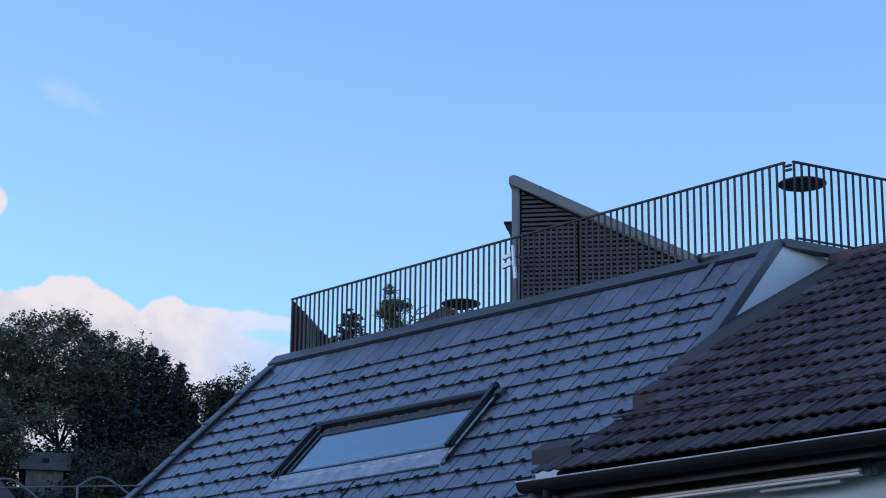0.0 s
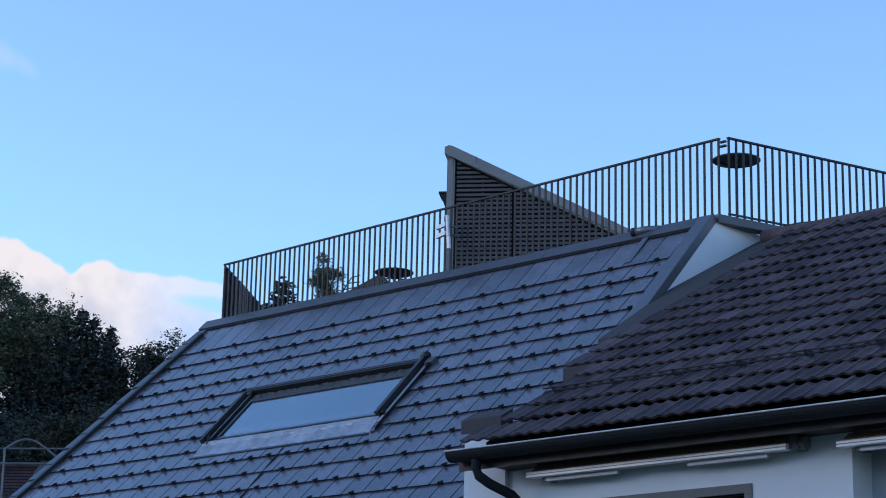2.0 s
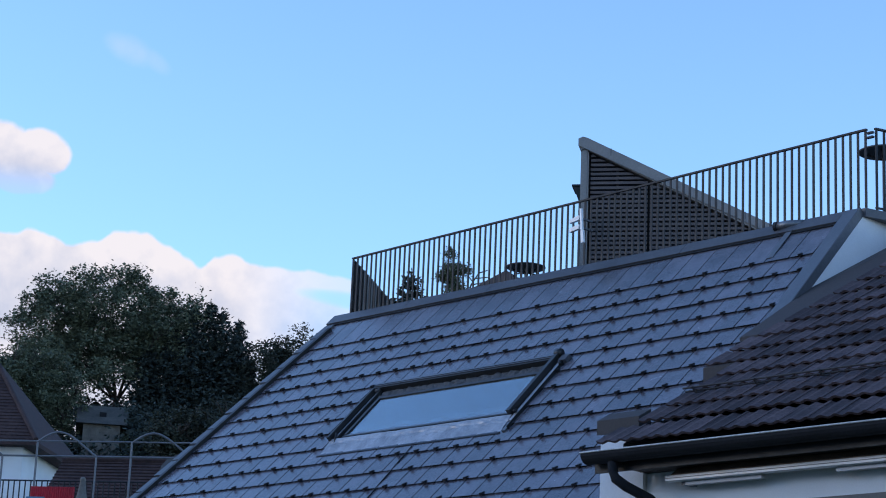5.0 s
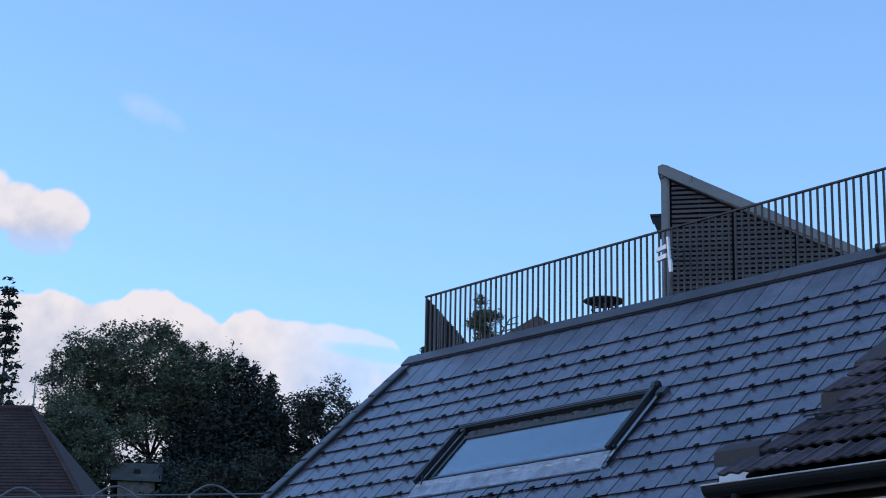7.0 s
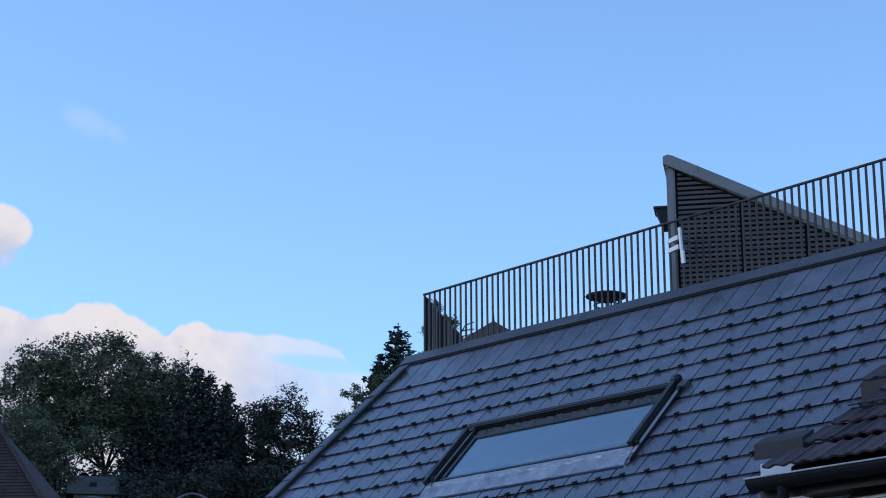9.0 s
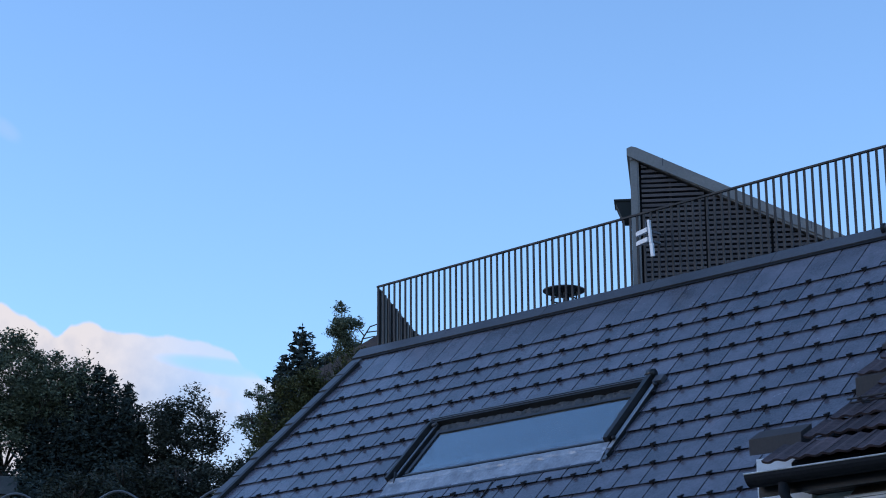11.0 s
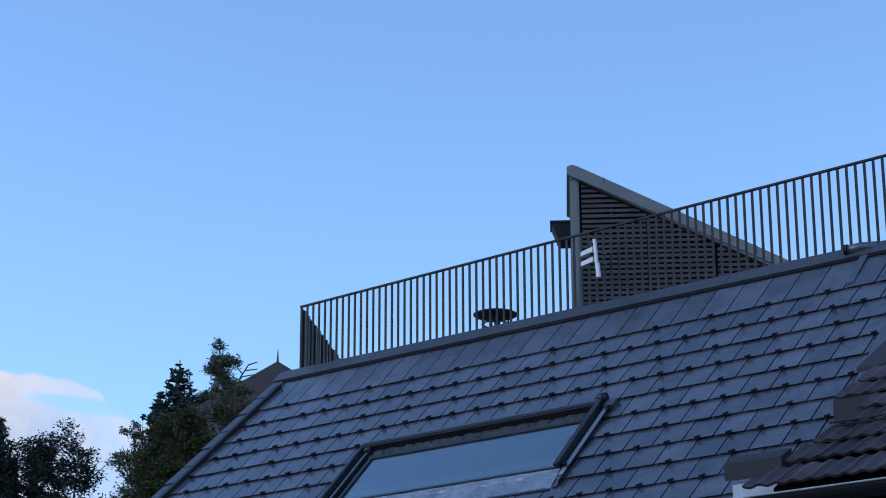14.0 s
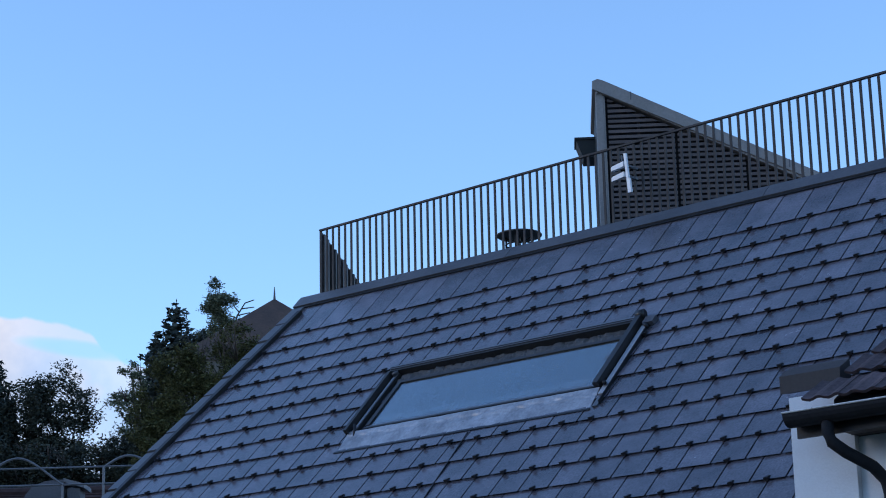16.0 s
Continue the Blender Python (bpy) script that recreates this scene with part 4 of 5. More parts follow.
def build_far_terrace():
    h = thing("terrace_house", "low house with a tiled roof behind a roof terrace", "house")
    part("wall", terr_box(-14, 0.3, 1.5, 9, 10, 9.0), M_WALLG, h)
    part("terrace_floor", terr_box(-14, -0.5, 9.0, 9, 2.4, 9.15), M_STONE, h)
    g = Geo()
    a = [terr(-1.16, 2.2, 9.1), terr(11, 2.2, 9.1), terr(11, 6.0, 11.62), terr(-1.6, 6.0, 11.62)]
    g.add(a + [p + TN * 3 - Vector((0, 0, 1)) for p in a], [(0, 1, 2, 3), (4, 7, 6, 5), (0, 4, 5, 1), (1, 5, 6, 2), (2, 6, 7, 3), (3, 7, 4, 0)])
    rf = part("roof", g, M_TERR, h, "dark brown tiled roof")
    for i in range(24):
        t = i / 24
        part("tile_course", Geo().tube([terr(-1.16 - 0.44 * t, 2.19 + 3.8 * t, 9.12 + 2.52 * t), terr(11, 2.19 + 3.8 * t, 9.115 + 2.52 * t)], 0.018, 5), M_TERR, rf)
    part("ridge", Geo().tube([terr(-1.6, 6.0, 11.64), terr(11, 6.0, 11.64)], 0.12, 8), M_TERR, h)
    # hoop frame
    f = thing("pergola_frame", "galvanised tube frame with arched hoops on a terrace", "frame")
    for z, r in ((11.16, 0.022), (10.80, 0.025)):
        part("rail", Geo().tube([terr(-9, 0, z), terr(8, 0, z)], r, 6), M_STEELFAR, f)
    for k in range(-4, 4):
        s = k * 2.36
        part("post", Geo().tube([terr(s, 0, 9.15), terr(s, 0, 11.16)], 0.03, 6), M_STEELFAR, f)
        part("post", Geo().tube([terr(s + 1.5, 0, 9.15), terr(s + 1.5, 0, 10.8)], 0.028, 6), M_STEELFAR, f)
        pts = []
        for i in range(15):
            u = i / 14
            pts.append(terr(s + 1.5 * u, 0, 11.14 + 0.24 * math.sin(math.pi * u / 0.7) if u < 0.7 else 11.14 - 1.15 * (u - 0.7)))
        part("hoop", Geo().tube(pts, 0.028, 6), M_STEELFAR, f)
    # picket fence
    p = thing("terrace_fence", "dark picket railing at the edge of the far terrace", "railing")
    for z in (10.22, 9.75):
        part("rail", Geo().tube([terr(-9, 0.1, z), terr(8, 0.1, z)], 0.02, 6), M_RAIL, p)
    pk = Geo().box((-0.012, -0.012, 0), (0.012, 0.012, 1.05)).mesh("picket", M_RAIL)
    for i in range(120):
        part("picket", pk, None, p).location = terr(-8.8 + i * 0.14, 0.1, 9.15)
    # red cloth, chair, stone finial
    c = thing("red_screen", "red pleated cloth hung on the railing", "cloth")
    g = Geo()
    n = 40
    g.add([terr(-0.05 + 1.1 * i / n, -0.05 - 0.03 * (i % 2), z) for z in (9.55, 10.06) for i in range(n + 1)], [(i, i + 1, n + 2 + i, n + 1 + i) for i in range(n)])
    cl = part("cloth", g, M_RED, c)
    cl.modifiers.new("thick", "SOLIDIFY").thickness = 0.01
    ch = thing("garden_chair", "blue plastic garden chair on the terrace", "chair")
    part("backrest", terr_box(0.0, -0.42, 9.15 + 0.35, 0.45, -0.38, 9.15 + 0.62), M_BLUE, ch)
    part("seat", terr_box(0.0, -0.42, 9.42, 0.45, -0.85, 9.46), M_BLUE, ch)
    for s in (0.02, 0.40):
        for b in (-0.42, -0.82):
            part("leg", terr_box(s, b, 9.15, s + 0.04, b + 0.04, 9.42), M_BLUE, ch)
    fi = thing("stone_finial", "weathered stone finial on a pedestal", "finial")
    q = terr(1.55, -0.9, 0)
    part("pedestal", Geo().lathe([(0.27, 8.0), (0.27, 9.05), (0.33, 9.1), (0.33, 9.2)], q, 24), M_STONE, fi)
    part("finial", Geo().lathe([(0.22, 9.2), (0.29, 9.22), (0.30, 9.29), (0.25, 9.32), (0.31, 9.37), (0.31, 9.43), (0.24, 9.46), (0.17, 9.58), (0.115, 9.75), (0.08, 9.95), (0.062, 10.07), (0.075, 10.12), (0.04, 10.18)], q, 24), M_STONE, fi, smooth=True)
    # rounded dark cover and a capped vent box by the frame
    cv = thing("terrace_cover", "dark rounded sheet cover standing on the terrace", "cover")
    m = Matrix(((TE.x, TN.x, 0, TO.x), (TE.y, TN.y, 0, TO.y), (0, 0, 1, 0), (0, 0, 0, 1)))
    shape = [(2.72, 9.15), (2.8, 10.45), (2.9, 10.72), (3.05, 10.9), (3.3, 11.0), (3.55, 11.03), (3.72, 11.03), (3.72, 9.15)]
    part("cover", Geo().prism(shape, "y", 0.7, 1.7, m), M_CAPD, cv)
    vb = thing("vent_box", "grey vent box with a flat sloping cap on the terrace", "vent")
    part("body", terr_box(3.78, 0.8, 9.15, 4.05, 1.3, 10.85), M_CAPD, vb)
    part("cap", Geo().prism([(3.70, 10.98), (3.70, 11.06), (4.16, 10.93), (4.16, 10.84)], "y", 0.7, 1.4, m), M_STEELFAR, vb, "pale sheet cap")


build_far_terrace()


def build_hip_house():
    h = thing("hip_roofed_house", "white house with a steep brown hipped roof", "house")
    e, n = Vector((0.707, 0.707, 0)), Vector((-0.707, 0.707, 0))
    c = Vector((-39.4, 14.1, 0))

    def q(s, b, z):
        return c + e * s + n * b + Vector((0, 0, z))
    part("wall", Geo().add([q(s, b, z) for z in (4, 14.75) for s, b in ((-7, 0.6), (1.9, 0.6), (1.9, 8), (-7, 8))],
                           [(0, 1, 2, 3), (4, 7, 6, 5), (0, 4, 5, 1), (1, 5, 6, 2), (2, 6, 7, 3), (3, 7, 4, 0)]), M_WHITE, h)
    part("roof", Geo().add([q(-7.6, 0, 14.7), q(2.5, 0, 14.7), q(2.5, 8.6, 14.7), q(-7.6, 8.6, 14.7), q(-5.0, 4.3, 18.7), q(-0.7, 4.3, 18.7),
                            q(-7.6, 0, 14.55), q(2.5, 0, 14.55), q(2.5, 8.6, 14.55), q(-7.6, 8.6, 14.55)],
                           [(0, 1, 5, 4), (1, 2, 5), (2, 3, 4, 5), (3, 0, 4), (6, 9, 8, 7), (0, 6, 7, 1), (1, 7, 8, 2), (2, 8, 9, 3), (3, 9, 6, 0)]), M_TERR, h, "steep brown tiled roof")
    part("hip_tile", Geo().tube([q(2.5, 0, 14.75), q(-0.7, 4.3, 18.75)], 0.09, 8), M_TERR, h)
    for i in range(28):
        t = (i + 0.5) / 28
        part("tile_course", Geo().tube([q(-7.6 + 2.6 * t, 4.3 * t - 0.01, 14.72 + 4.0 * t), q(2.5 - 3.2 * t, 4.3 * t - 0.01, 14.71 + 4.0 * t)], 0.02, 5), M_TERR, h)
    part("ridge", Geo().tube([q(-5, 4.3, 18.75), q(-0.7, 4.3, 18.75)], 0.12, 8), M_TERR, h)
    part("finial", Geo().tube([q(-0.7, 4.3, 18.7), q(-0.7, 4.3, 20.2)], 0.04, 6, 0.015), M_CAP, h)
    w = part("window", Geo().add([q(s, 0.56, z) for z in (12.9, 14.1) for s in (-1.0, -0.1)], [(0, 1, 3, 2)]), M_DARK, h)
    w.modifiers.new("thick", "SOLIDIFY").thickness = 0.05


build_hip_house()


def build_far_buildings():
    h = thing("woodland_hut", "small grey gabled hut among the trees", "hut")
    e, n = Vector((0.52, 0.854, 0)), Vector((-0.854, 0.52, 0))
    c = Vector((-105.85, 58.53, 0.0))

    def q(s, b, z):
        return c + e * s + n * b + Vector((0, 0, z))
    part("wall", Geo().add([q(s, b, z) for z in (20, 28.6) for s, b in ((0.14, 0.4), (2.9, 0.4), (2.9, 5.6), (0.14, 5.6))],
                           [(0, 1, 2, 3), (4, 7, 6, 5), (0, 4, 5, 1), (1, 5, 6, 2), (2, 6, 7, 3), (3, 7, 4, 0)]), M_STONE, h)
    part("roof", Geo().add([q(-0.4, 0, 28.4), q(3.4, 0, 28.4), q(3.4, 3.1, 30.25), q(-0.4, 3.1, 30.25), q(3.4, 6.2, 28.4), q(-0.4, 6.2, 28.4)],
                           [(0, 1, 2, 3), (3, 2, 4, 5), (1, 4, 2), (0, 3, 5), (0, 5, 4, 1)]), M_HUTROOF, h)
    part("vent", Geo().add([q(s, 1.2, z) for z in (28.95, 29.47) for s in (1.3, 1.8)] + [q(s, 1.9, z) for z in (28.95, 29.47) for s in (1.3, 1.8)],
                           [(0, 1, 3, 2), (4, 6, 7, 5), (0, 4, 5, 1), (2, 3, 7, 6), (0, 2, 6, 4), (1, 5, 7, 3)]), M_DARK, h)
    s = thing("pyramid_roofed_tower", "tower with a brown pyramid roof and spike", "tower")
    c2, r = Vector((-98.0, 94.0, 0)), 8.2
    e2, n2 = Vector((0.69, 0.72, 0)), Vector((-0.72, 0.69, 0))
    k = [c2 + e2 * a * r + n2 * b * r for a, b in ((-1, -1), (1, -1), (1, 1), (-1, 1))]
    part("roof", Geo().add([p + Vector((0, 0, 38.9)) for p in k] + [c2 + Vector((0, 0, 45.9))], [(0, 1, 4), (1, 2, 4), (2, 3, 4), (3, 0, 4), (3, 2, 1, 0)]), M_SPIRE, s)
    part("wall", Geo().add([p * 0.98 + c2 * 0.02 + Vector((0, 0, z)) for z in (20, 38.9) for p in k],
                           [(0, 1, 2, 3), (4, 7, 6, 5), (0, 4, 5, 1), (1, 5, 6, 2), (2, 6, 7, 3), (3, 7, 4, 0)]), M_STONE, s)
    part("spike", Geo().tube([c2 + Vector((0, 0, 45.7)), c2 + Vector((0, 0, 46.9))], 0.12, 6, 0.03), M_CAPD, s)


build_far_buildings()


def leaf_quads(g, rnd, centre, n, spread, size):
    for _ in range(n):
        p = centre + Vector((rnd.gauss(0, spread), rnd.gauss(0, spread), rnd.gauss(0, spread * 0.8)))
        a = Vector((rnd.uniform(-1, 1), rnd.uniform(-1, 1), rnd.uniform(-0.6, 0.6))).normalized()
        b = a.cross(Vector((rnd.uniform(-1, 1), rnd.uniform(-1, 1), rnd.uniform(-1, 1)))).normalized()
        s = size * rnd.uniform(0.6, 1.3)
        g.add([p - a * s, p + b * s * 0.45, p + a * s, p - b * s * 0.45], [(0, 1, 2, 3)])


def broad_tree(name, label, base, lobes, leaf_mat, clumps, per, size, seed, limbs=9, trunk=0.5, hollow=0.35):
    """A forked trunk and a crown of leaves; lobes: centre offset and radii."""
    rnd = random.Random(seed)
    t = thing(name, label, "tree", at=base)
    cz = sum(l[2] for l in lobes) / len(lobes)
    g = Geo()
    fork = Vector((0.5, 0.9, cz * 0.55))
    g.tube([(0, 0, -0.5), fork * 0.5 + Vector((0.1, 0, 0)), fork], trunk, 9, trunk * 0.7)
    for i in range(limbs):
        lx, ly, lz, ra, rb, rc = lobes[i % len(lobes)]
        tip = Vector((lx + rnd.uniform(-0.6, 0.6) * ra, ly + rnd.uniform(-0.6, 0.6) * rb, lz + rnd.uniform(-0.3, 0.8) * rc))
        mid = fork.lerp(tip, 0.5) + Vector((rnd.uniform(-0.4, 0.4), rnd.uniform(-0.4, 0.4), rnd.uniform(0, 0.5)))
        g.tube([fork, mid, tip], trunk * 0.3, 6, 0.04)
        for _ in range(4):
            tw = tip + Vector((rnd.uniform(-1, 1), rnd.uniform(-1, 1), rnd.uniform(-0.3, 1))) * min(ra, rc) * 0.5
            g.tube([mid.lerp(tip, 0.6), tw], 0.07, 4, 0.02)
    part("trunk", g, M_BARK, t, smooth=True)
    c = Geo()
    # boughs: tufts of leaves with gaps of sky between them
    tuft = 16
    for _ in range(max(12, clumps // tuft)):
        lx, ly, lz, ra, rb, rc = rnd.choices(lobes, [l[3] * l[4] * l[5] for l in lobes])[0]
        v = Vector((rnd.gauss(0, 1), rnd.gauss(0, 1), rnd.gauss(0, 1))).normalized()
        rr = rnd.uniform(hollow, 1) ** 0.6 * (1 + 0.16 * noise.noise((v.x * 2.3 + seed, v.y * 2.3, v.z * 2.3)))
        mid = Vector((lx + v.x * ra * rr, ly + v.y * rb * rr, lz + v.z * rc * rr))
        spread = rnd.uniform(0.28, 0.5) * min(1.0, ra * 0.4)
        for _ in range(tuft):
            q = mid + Vector((rnd.gauss(0, spread), rnd.gauss(0, spread), rnd.gauss(0, spread * 0.75)))
            leaf_quads(c, rnd, q, per, size * 1.5, size)
    part("crown", c, leaf_mat, t)
    return t


def fir_tree(name, label, base, height, radius, leaf_mat, seed, size=0.3, tiers=22):
    rnd = random.Random(seed)
    t = thing(name, label, "tree", at=base)
    part("trunk", Geo().tube([(0, 0, -0.5), (0, 0, height * 0.98)], radius * 0.1, 8, 0.03), M_BARK, t)
    c = Geo()
    for k in range(tiers):
        u = k / tiers
        z = height * (0.08 + 0.92 * u)
        r = radius * (1 - u) ** 0.62 * rnd.uniform(0.6, 1.2) + 0.08
        nb = int(7 + 9 * (1 - u))
        for j in range(nb):
            a = 6.2832 * (j + rnd.random()) / nb
            rl = r * rnd.uniform(0.7, 1.1)
            for q in range(max(2, int(rl / 0.33))):
                f = (q + 1) / max(2, int(rl / 0.33))
                leaf_quads(c, rnd, Vector((math.cos(a) * rl * f, math.sin(a) * rl * f, z - 0.35 * rl * f + 0.12 * rl * f * f)), 5, size * 0.7, size)
    leaf_quads(c, rnd, Vector((0, 0, height)), 10, 0.14, size * 0.8)
    part("crown", c, leaf_mat, t)
    return t


def gz(x, y):
    return ground_z(x, y) - 0.3


def plant(fn, name, label, x, y, *a, **k):
    return fn(name, label, (x, y, gz(x, y)), *a, **k)


def up(x, y, z):
    """Height over the ground there for a world height z."""
    return z - gz(x, y)


H = up(-114.42, 65.52, 39.5)
plant(broad_tree, "lime_tree", "large broad lime tree with a rounded dark green crown", -114.42, 65.52,
      [(0.00, 0.00, H-0.30, 4.82, 6.27, 3.95), (-2.58, -4.37, H-1.2, 3.6, 3.9, 3.5), (2.46, 4.03, H-1.34, 3.36, 3.58, 3.25), (0.34, 2.80, H-2.70, 3.58, 3.58, 2.3), (-1.68, -4.70, H-5.15, 3.36, 3.58, 2.91), (-0.9, -1.9, H-3.4, 3.0, 3.0, 2.4), (0.9, 0.6, H-4.9, 2.6, 3.4, 1.7), (1.68, 4.48, H-3.9, 3.0, 3.2, 2.3), (2.2, -2.0, H-5.6, 2.4, 1.4, 1.2)],
      M_LEAF_A, 6600, 10, 0.155, 3, 9, 0.4, 0.25)
H = up(-121.19, 49.35, 36.48)
plant(broad_tree, "lime_tree", "lime tree at the edge of the wood", -121.19, 49.35, [(0, 0, H, 4.0, 4.0, 4.0), (0, 0, H - 4.4, 4.0, 4.0, 3.4)], M_LEAF_A, 2600, 11, 0.14, 8, 8, 0.4)
for i, (x, y, z, r) in enumerate(((-109.6, 70.4, 39.9, 3.1), (-109.0, 71.6, 40.5, 3.1), (-108.5, 72.5, 39.9, 3.0), (-107.7, 73.6, 39.1, 2.9), (-107.0, 73.0, 37.6, 2.6), (-110.6, 69.2, 38.2, 3.2), (-111.74, 67.77, 36.58, 2.69), (-106.1, 73.6, 35.6, 1.9))):
    plant(fir_tree, "fir_tree", "dense dark fir tree", x, y, up(x, y, z), r, M_LEAF_B, 20 + i, 0.2, 44)
H = up(-103.75, 76.02, 36.45)
plant(broad_tree, "maple_tree", "small dark maple with ragged outline", -103.75, 76.02,
      [(0.00, 0.00, H+0.00, 2.22, 2.57, 2.11), (-1.05, -1.40, H-1.40, 2.22, 2.22, 1.87), (0.94, 1.40, H-1.75, 2.11, 2.22, 1.99), (0.00, 0.00, H-3.51, 2.81, 3.28, 2.11), (0.00, 0.00, H-5.85, 3.04, 3.51, 2.34)], M_LEAF_C, 2000, 10, 0.145, 31, 10, 0.22, 0.15)
H = up(-96.7, 77.47, 35.71)
plant(broad_tree, "birch_tree", "sparse half-bare young tree", -96.7, 77.47,
      [(0.00, 0.00, H+0.00, 1.20, 1.44, 2.04), (0.24, 0.24, H-2.64, 1.56, 1.68, 2.28)], M_LEAF_A, 420, 9, 0.12, 41, 16, 0.10, 0.1)
for i, (x, y, z, r) in enumerate(((-77.6, 63.7, 30.6, 1.5), (-76.1, 65.0, 33.7, 2.2), (-73.9, 67.15, 34.5, 2.3), (-71.5, 69.79, 33.9, 2.4))):
    H = up(x, y, z - 1.4)
    plant(broad_tree, "hazel_shrub", "tall olive green shrub", x, y, [(0, 0, H, r * 0.8, r, 1.7), (0, 0, H - 2.2, r, r * 1.1, 2.1), (0, 0, H - 4.6, r, r * 1.1, 2.3)], M_LEAF_D, 1600, 12, 0.11, 50 + i, 7, 0.2, 0.1)
for i, (x, y, z) in enumerate(((-105.57, 62.19, 27.6), (-109.0, 57.6, 33.9), (-108.6, 55.66, 34.6), (-107.88, 52.26, 33.4), (-104.08, 65.59, 28.6))):
    H = up(x, y, z - 1.6)
    plant(broad_tree, "hazel_shrub", "tall green shrub before the hut", x, y, [(0, 0, H, 2.2, 2.4, 1.8), (0, 0, H - 2.2, 2.5, 2.6, 2.4)], M_LEAF_A, 1000, 11, 0.13, 80 + i, 7, 0.2, 0.1)
for i, (x, y, z) in enumerate(((-91.5, 61.2, 28.6), (-90.0, 63.4, 28.9), (-88.4, 65.5, 28.7), (-86.5, 67.5, 29.6), (-85.8, 69.2, 29.2), (-93.0, 58.8, 28.3))):
    H = up(x, y, z - 1.5)
    plant(broad_tree, "hazel_shrub", "dark dense shrub at the foot of the wood", x, y, [(0, 0, H, 1.9, 2.2, 1.6), (0, 0, H - 2.2, 2.2, 2.4, 2.2)], M_LEAF_C, 900, 11, 0.14, 110 + i, 7, 0.15, 0.1)
plant(fir_tree, "spruce_tree", "dark spruce with a pointed top", -103.2, 87.8, up(-103.2, 87.8, 45.3), 5.0, M_LEAF_B, 61, 0.3, 28)
plant(fir_tree, "spruce_tree", "dark spruce with a pointed top", -101.77, 89.51, up(-101.77, 89.51, 42.9), 3.9, M_LEAF_B, 62, 0.3, 24)
plant(fir_tree, "spruce_tree", "dark spruce with a pointed top", -104.0, 86.5, up(-104.0, 86.5, 42.3), 2.4, M_LEAF_B, 63, 0.3, 24)
plant(fir_tree, "spruce_tree", "tall dark spruce at the edge of the wood", -71.50, 30.41, up(-71.50, 30.41, 31.95), 2.3, M_LEAF_B, 64, 0.2, 34)
H = up(-104.57, 93.79, 46.67)
plant(broad_tree, "poplar_tree", "slender tall tree with a rounded tuft", -104.57, 93.79,
      [(0.00, 0.00, H+0.00, 1.3, 1.5, 1.9), (0.12, 0.12, H-2.3, 1.2, 1.3, 1.75), (-0.62, -0.88, H-4.5, 1.9, 2.2, 2.2), (0.5, 0.5, H-6.5, 2.2, 2.4, 2.2)], M_LEAF_A, 2600, 11, 0.12, 71, 8, 0.16, 0.1)


def bare_branch():
    b = thing("bare_tree", "leafless forked branch of a dead tree", "tree", at=(-103.97, 94.53, gz(-103.97, 94.53)))
    g = Geo()
    h = up(-103.97, 94.53, 44.4)
    g.tube([(0, 0, 0), (0.1, 0, h * 0.6), (0.0, -0.2, h - 1.0)], 0.25, 6, 0.12)
    g.tube([(0.0, -0.2, h - 1.0), (0.35, 0.2, h + 0.2), (0.5, 0.4, h + 1.2), (0.9, 0.9, h + 2.3)], 0.11, 6, 0.06)
    g.tube([(0.0, -0.2, h - 1.0), (0.6, 0.7, h - 0.2), (1.0, 1.3, h + 0.2)], 0.08, 5, 0.05)
    for p, q in (((0.5, 0.4, h + 1.2), (1.1, 1.3, h + 1.5)), ((0.75, 0.7, h + 1.8), (1.3, 1.6, h + 2.0)), ((0.6, 0.5, h + 1.5), (0.3, 0.1, h + 2.1)), ((0.9, 0.9, h + 2.3), (1.4, 1.5, h + 2.6)), ((0.35, 0.2, h + 0.2), (0.9, 1.0, h + 0.6))):
        g.tube([p, q], 0.06, 4, 0.045)
    part("trunk", g, M_BARK, b)


bare_branch()


def build_understorey():
    """Dark shrubs filling the slope between the trunks."""
    rnd = random.Random(9)
    g = Geo()
    for i in range(1500):
        s, b = rnd.uniform(-30, 34), rnd.uniform(-5, 18)
        p = Vector((-107, 63, 0)) + Vector((0.55, 0.83, 0)) * s + Vector((-0.83, 0.55, 0)) * b
        z0 = gz(p.x, p.y)
        top = rnd.uniform(2.0, 6.5) * (1 if s < 9 else 0.7) * (1 if b < 8 else 0.75)
        # heights fitted to the camera's view: low before the hut, tall behind it
        bear = math.degrees(math.atan2(p.y + 20.4, 25.8 - p.x)) - 30.7
        if -1.0 < bear < 1.3:
            top = min(top, max(0.4, 26.9 - z0)) if b < 5 else max(top, 5.5)
        for _ in range(4):
            leaf_quads(g, rnd, Vector((p.x, p.y, z0 + rnd.uniform(0.3, top))), 16, 0.6, 0.21)
    tagged(part("undergrowth", g, M_LEAF_B), "dark undergrowth between the trunks on the slope", "shrubs", kind="stuff")


build_understorey()

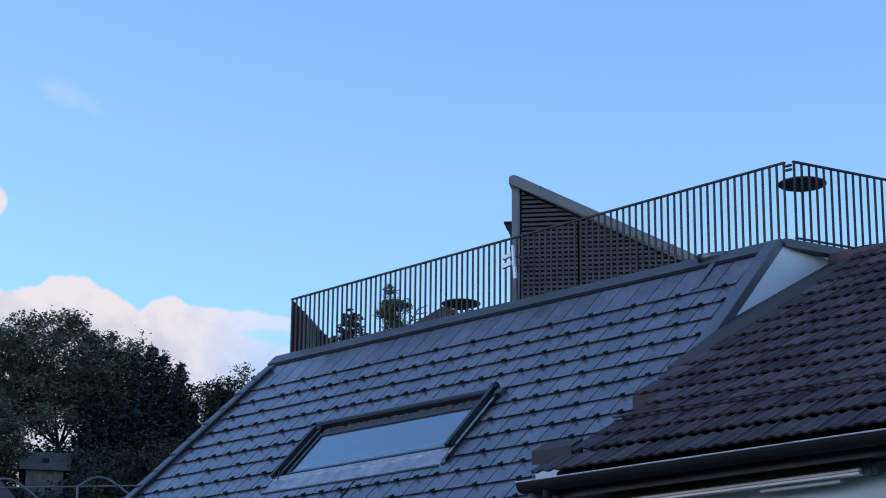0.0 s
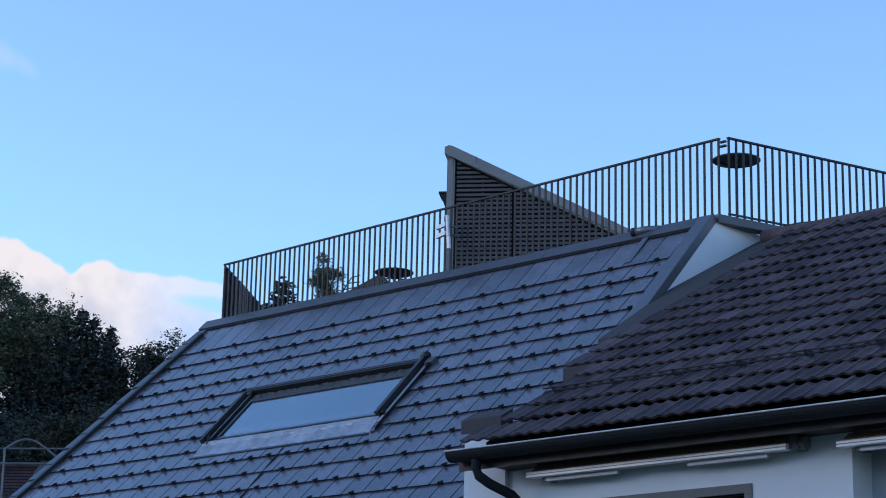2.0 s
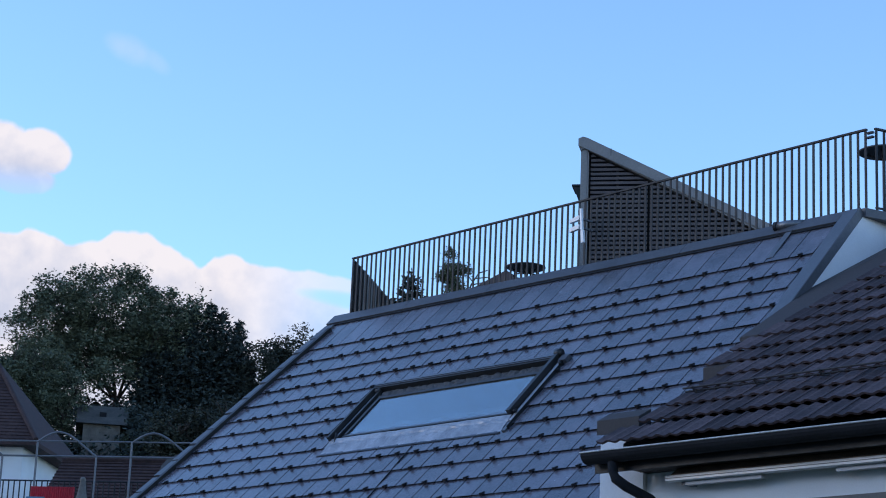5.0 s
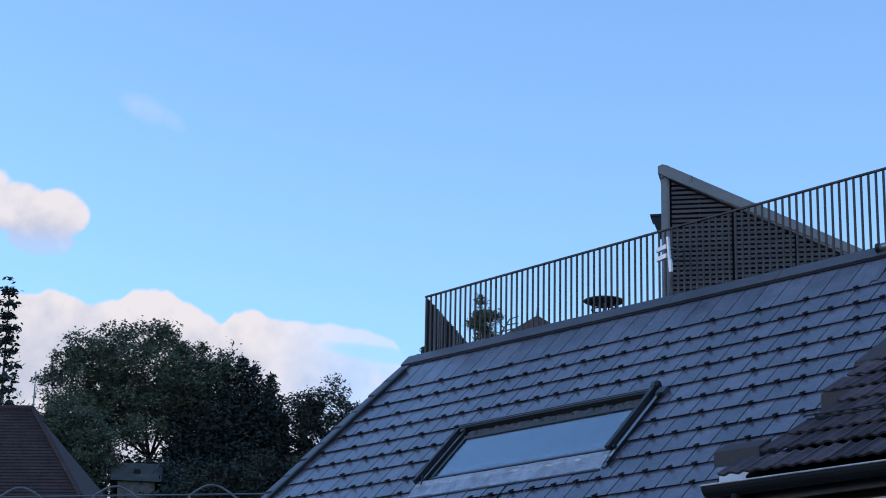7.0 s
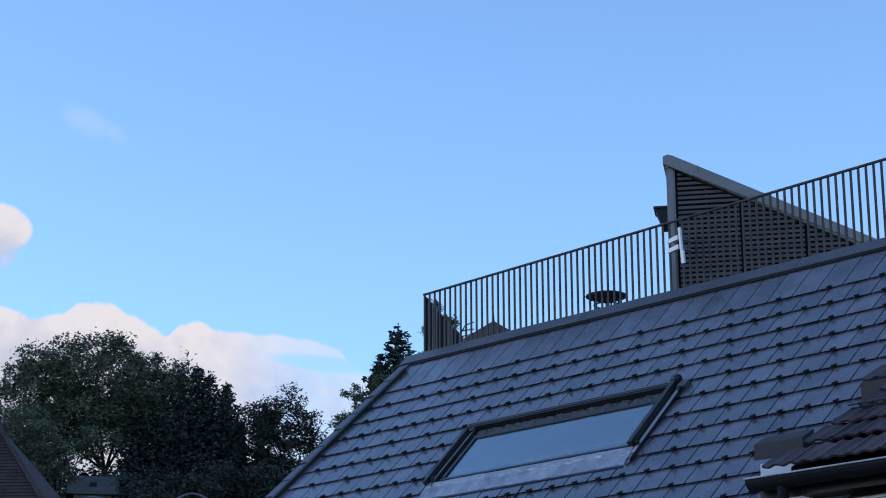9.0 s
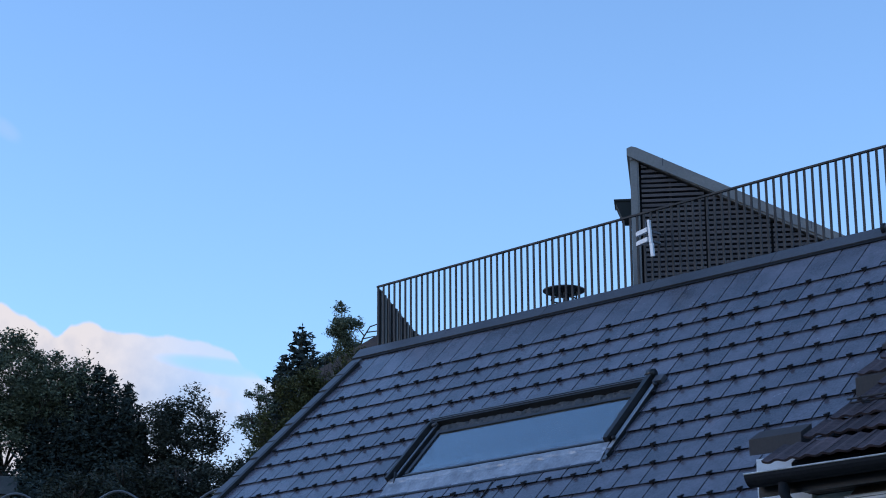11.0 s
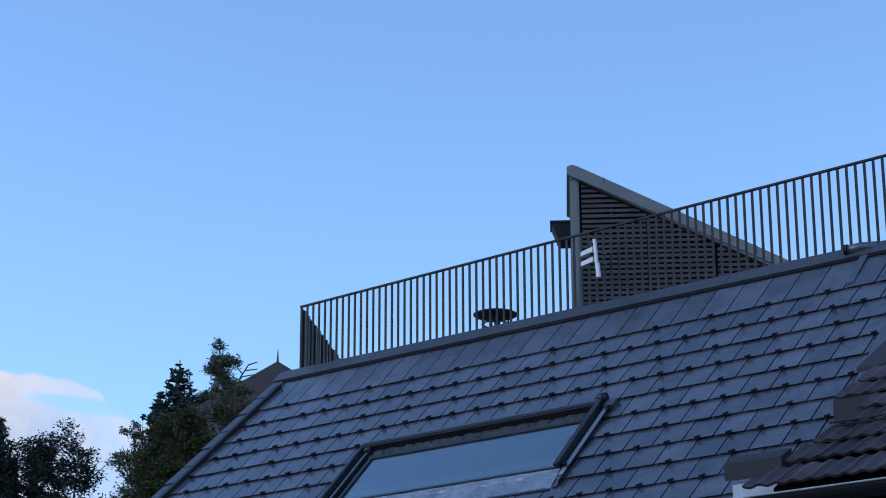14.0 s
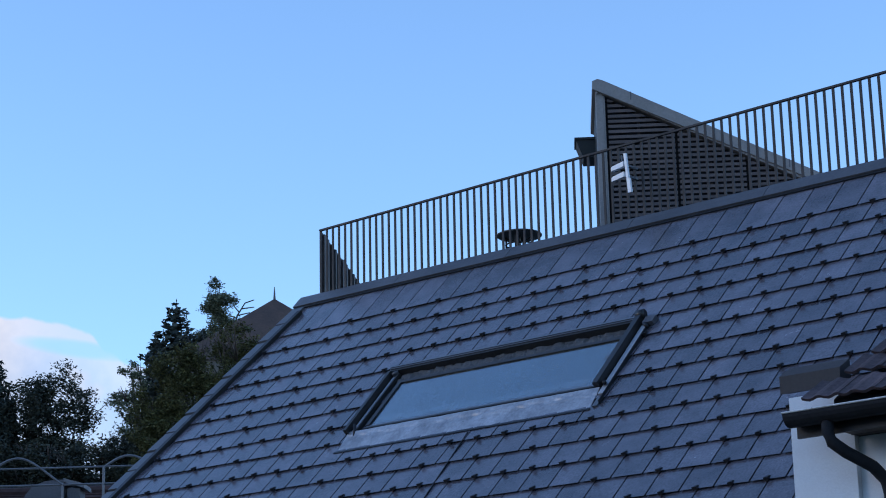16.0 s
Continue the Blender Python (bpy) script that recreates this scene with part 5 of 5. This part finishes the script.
# ---- roof pieces: slates, snow hooks, brown tiles ----
def build_slates():
    def slate_mesh(w, ln=0.425):
        r = 0.004
        return Geo().add([(-w / 2 + r, 0.018, 0.024), (w / 2 - r, 0.018, 0.024), (w / 2, ln, 0.0), (-w / 2, ln, 0.0),
                          (-w / 2 + r, 0, 0.033), (w / 2 - r, 0, 0.033), (w / 2 - r, ln, 0.007), (-w / 2 + r, ln, 0.007)],
                         [(0, 3, 2, 1), (4, 5, 6, 7), (0, 1, 5, 4), (1, 2, 6, 5), (2, 3, 7, 6), (3, 0, 4, 7)])

    gap = 0.011
    whole = slate_mesh(PITCH - gap).mesh("slate", M_SLATE)
    joined = Geo()
    hook = Geo().add([(-0.028, -0.03, 0.01), (0.028, -0.03, 0.01), (0.020, 0.06, 0.012), (-0.020, 0.06, 0.012), (-0.034, -0.024, 0.056), (0.034, -0.024, 0.056), (0.012, 0.05, 0.026), (-0.012, 0.05, 0.026)],
                     [(0, 3, 2, 1), (4, 5, 6, 7), (0, 1, 5, 4), (1, 2, 6, 5), (2, 3, 7, 6), (3, 0, 4, 7)]).mesh("snow_hook", M_HOOK)
    rnd = random.Random(2)
    n_single = n_hook = 0
    HOOK_SHIFT = (0, 1)
    east = 10.33
    for r in range(0, 22):
        odd = r % 2 == 1
        for step in range(-8, 30):
            k = step + (0.0 if odd else 0.5)
            xm, d = slate_at(k, r)
            if d > D_EAVE:
                continue
            lo = rake(d - 0.2) + 0.02
            a, b = max(xm - PITCH / 2, lo), min(xm + PITCH / 2, east)
            if b - a < 0.05:
                continue
            covered = a > 3.03 and b < 6.88 and 2.72 < d < 3.85
            hidden = (2.6 < a and b < 8.2 and d > 6.7) or (d > 6.9 and a < 8.3)
            if covered or hidden:
                continue
            # the top course runs on under the ridge cap
            ln = 0.9 if r == 0 else 0.425
            if b - a > PITCH - 0.01 and r > 0 and n_single < 300 and d < 5.9 and a > 1.0:
                part("slate", whole, None, deck).matrix_local = course_pose(xm, d, 0.002, rnd.uniform(-0.004, 0.004))
                n_single += 1
            else:
                g = slate_mesh(b - a - gap, ln)
                m = course_pose((a + b) / 2, d, 0.002, 0.0 if r == 0 else rnd.uniform(-0.004, 0.004))
                joined.add([m @ Vector(v) for v in g.v], g.f)
            # snow hooks: on every slate of the odd courses, on every second of the others
            window = 2.98 < xm < 7.0 and 2.55 < d < 4.15
            if lo + 0.06 < xm < 10.27 and (odd or (step + HOOK_SHIFT[r // 2 % 2]) % 2 == 0) and not window and n_hook < 300 and rnd.random() < 0.985:
                o = part("snow_hook", hook, None, deck)
                o.matrix_local = course_pose(xm, d, 0.024) @ Matrix.Rotation(rnd.uniform(-0.12, 0.12), 4, "Z") @ Matrix.Scale(0.8, 4)
                n_hook += 1
    part("roof_covering", joined, M_SLATE_FAR, deck, "grey slates at the edges and lower slope", kind="stuff")


build_slates()


def build_brown_tiles():
    w, ln, seg = 0.34, 0.46, 10

    def tile_geo():
        g = Geo()
        prof = []
        for i in range(seg + 1):
            u = i / seg
            prof.append((u * (w + 0.02) - w / 2 - 0.01, 0.013 * math.cos(6.2832 * (u * 2 + 0.1)) + 0.013))
        for y, lift in ((0, 0.038), (ln, 0.0)):
            for t in (0.0, 0.015):
                g.v += [(x, y + (0.006 if t == 0 and y == 0 else 0), (h + lift + t) if t else h * 0.9 + 0.72 * lift) for x, h in prof]
        n = seg + 1
        for i in range(seg):
            g.f += [(n + i, n + i + 1, 3 * n + i + 1, 3 * n + i), (i, 2 * n + i, 2 * n + i + 1, i + 1), (i, i + 1, n + i + 1, n + i)]
        g.f += [(0, n, 3 * n, 2 * n), (seg, 2 * n + seg, 3 * n + seg, n + seg)]
        return g
    base = tile_geo()
    me = base.mesh("tile", M_TILE)
    joined = Geo()
    m0 = Matrix(((1, 0, 0, 0), (0, BC, -BSN, 0), (0, BSN, BC, 0), (0, 0, 0, 1)))
    rnd = random.Random(4)
    count = 0
    row = 0
    while True:
        y = B_EAVE - 0.03 + row * 0.392 * BC - (0.09 if row == 0 else 0)
        if y > 0.05:
            break
        edge = [(-5.1, 10.76), (-4.95, 10.79), (-4.75, 10.93), (-4.47, 11.05), (-4.15, 11.12), (-3.9, 11.24), (-3.5, 11.26), (-3.42, 10.80), (-3.03, 10.89), (-2.5, 11.13), (-1.6, 11.42), (-1.0, 11.6), (0.5, 11.75)]
        xl = 10.76
        for (ya, xa), (yb, xb) in zip(edge[:-1], edge[1:]):
            if ya <= y < yb:
                xl = xa + (xb - xa) * (y - ya) / (yb - ya)
        x = xl + w / 2
        while x < 18.3:
            m = Matrix.Translation(on_brown(x, y, 0.004)) @ m0 @ Matrix.Rotation(rnd.uniform(-0.012, 0.012), 4, "Z") @ Matrix.Rotation(rnd.uniform(-0.008, 0.012), 4, "X")
            if count < 300 and x < 16.0 and y < -0.8 + 0.0 and x - 10.6 < 5.6 - (y + 4.9) * 0.55:
                o = part("tile", me, None, brown_roof)
                o.matrix_local = m
                count += 1
            else:
                joined.add([m @ Vector(v) for v in base.v], base.f)
            x += w
        row += 1
    part("roof_covering", joined, M_TILE_FAR, brown_roof, "brown tiles of the upper and eastern slope", kind="stuff")


build_brown_tiles()
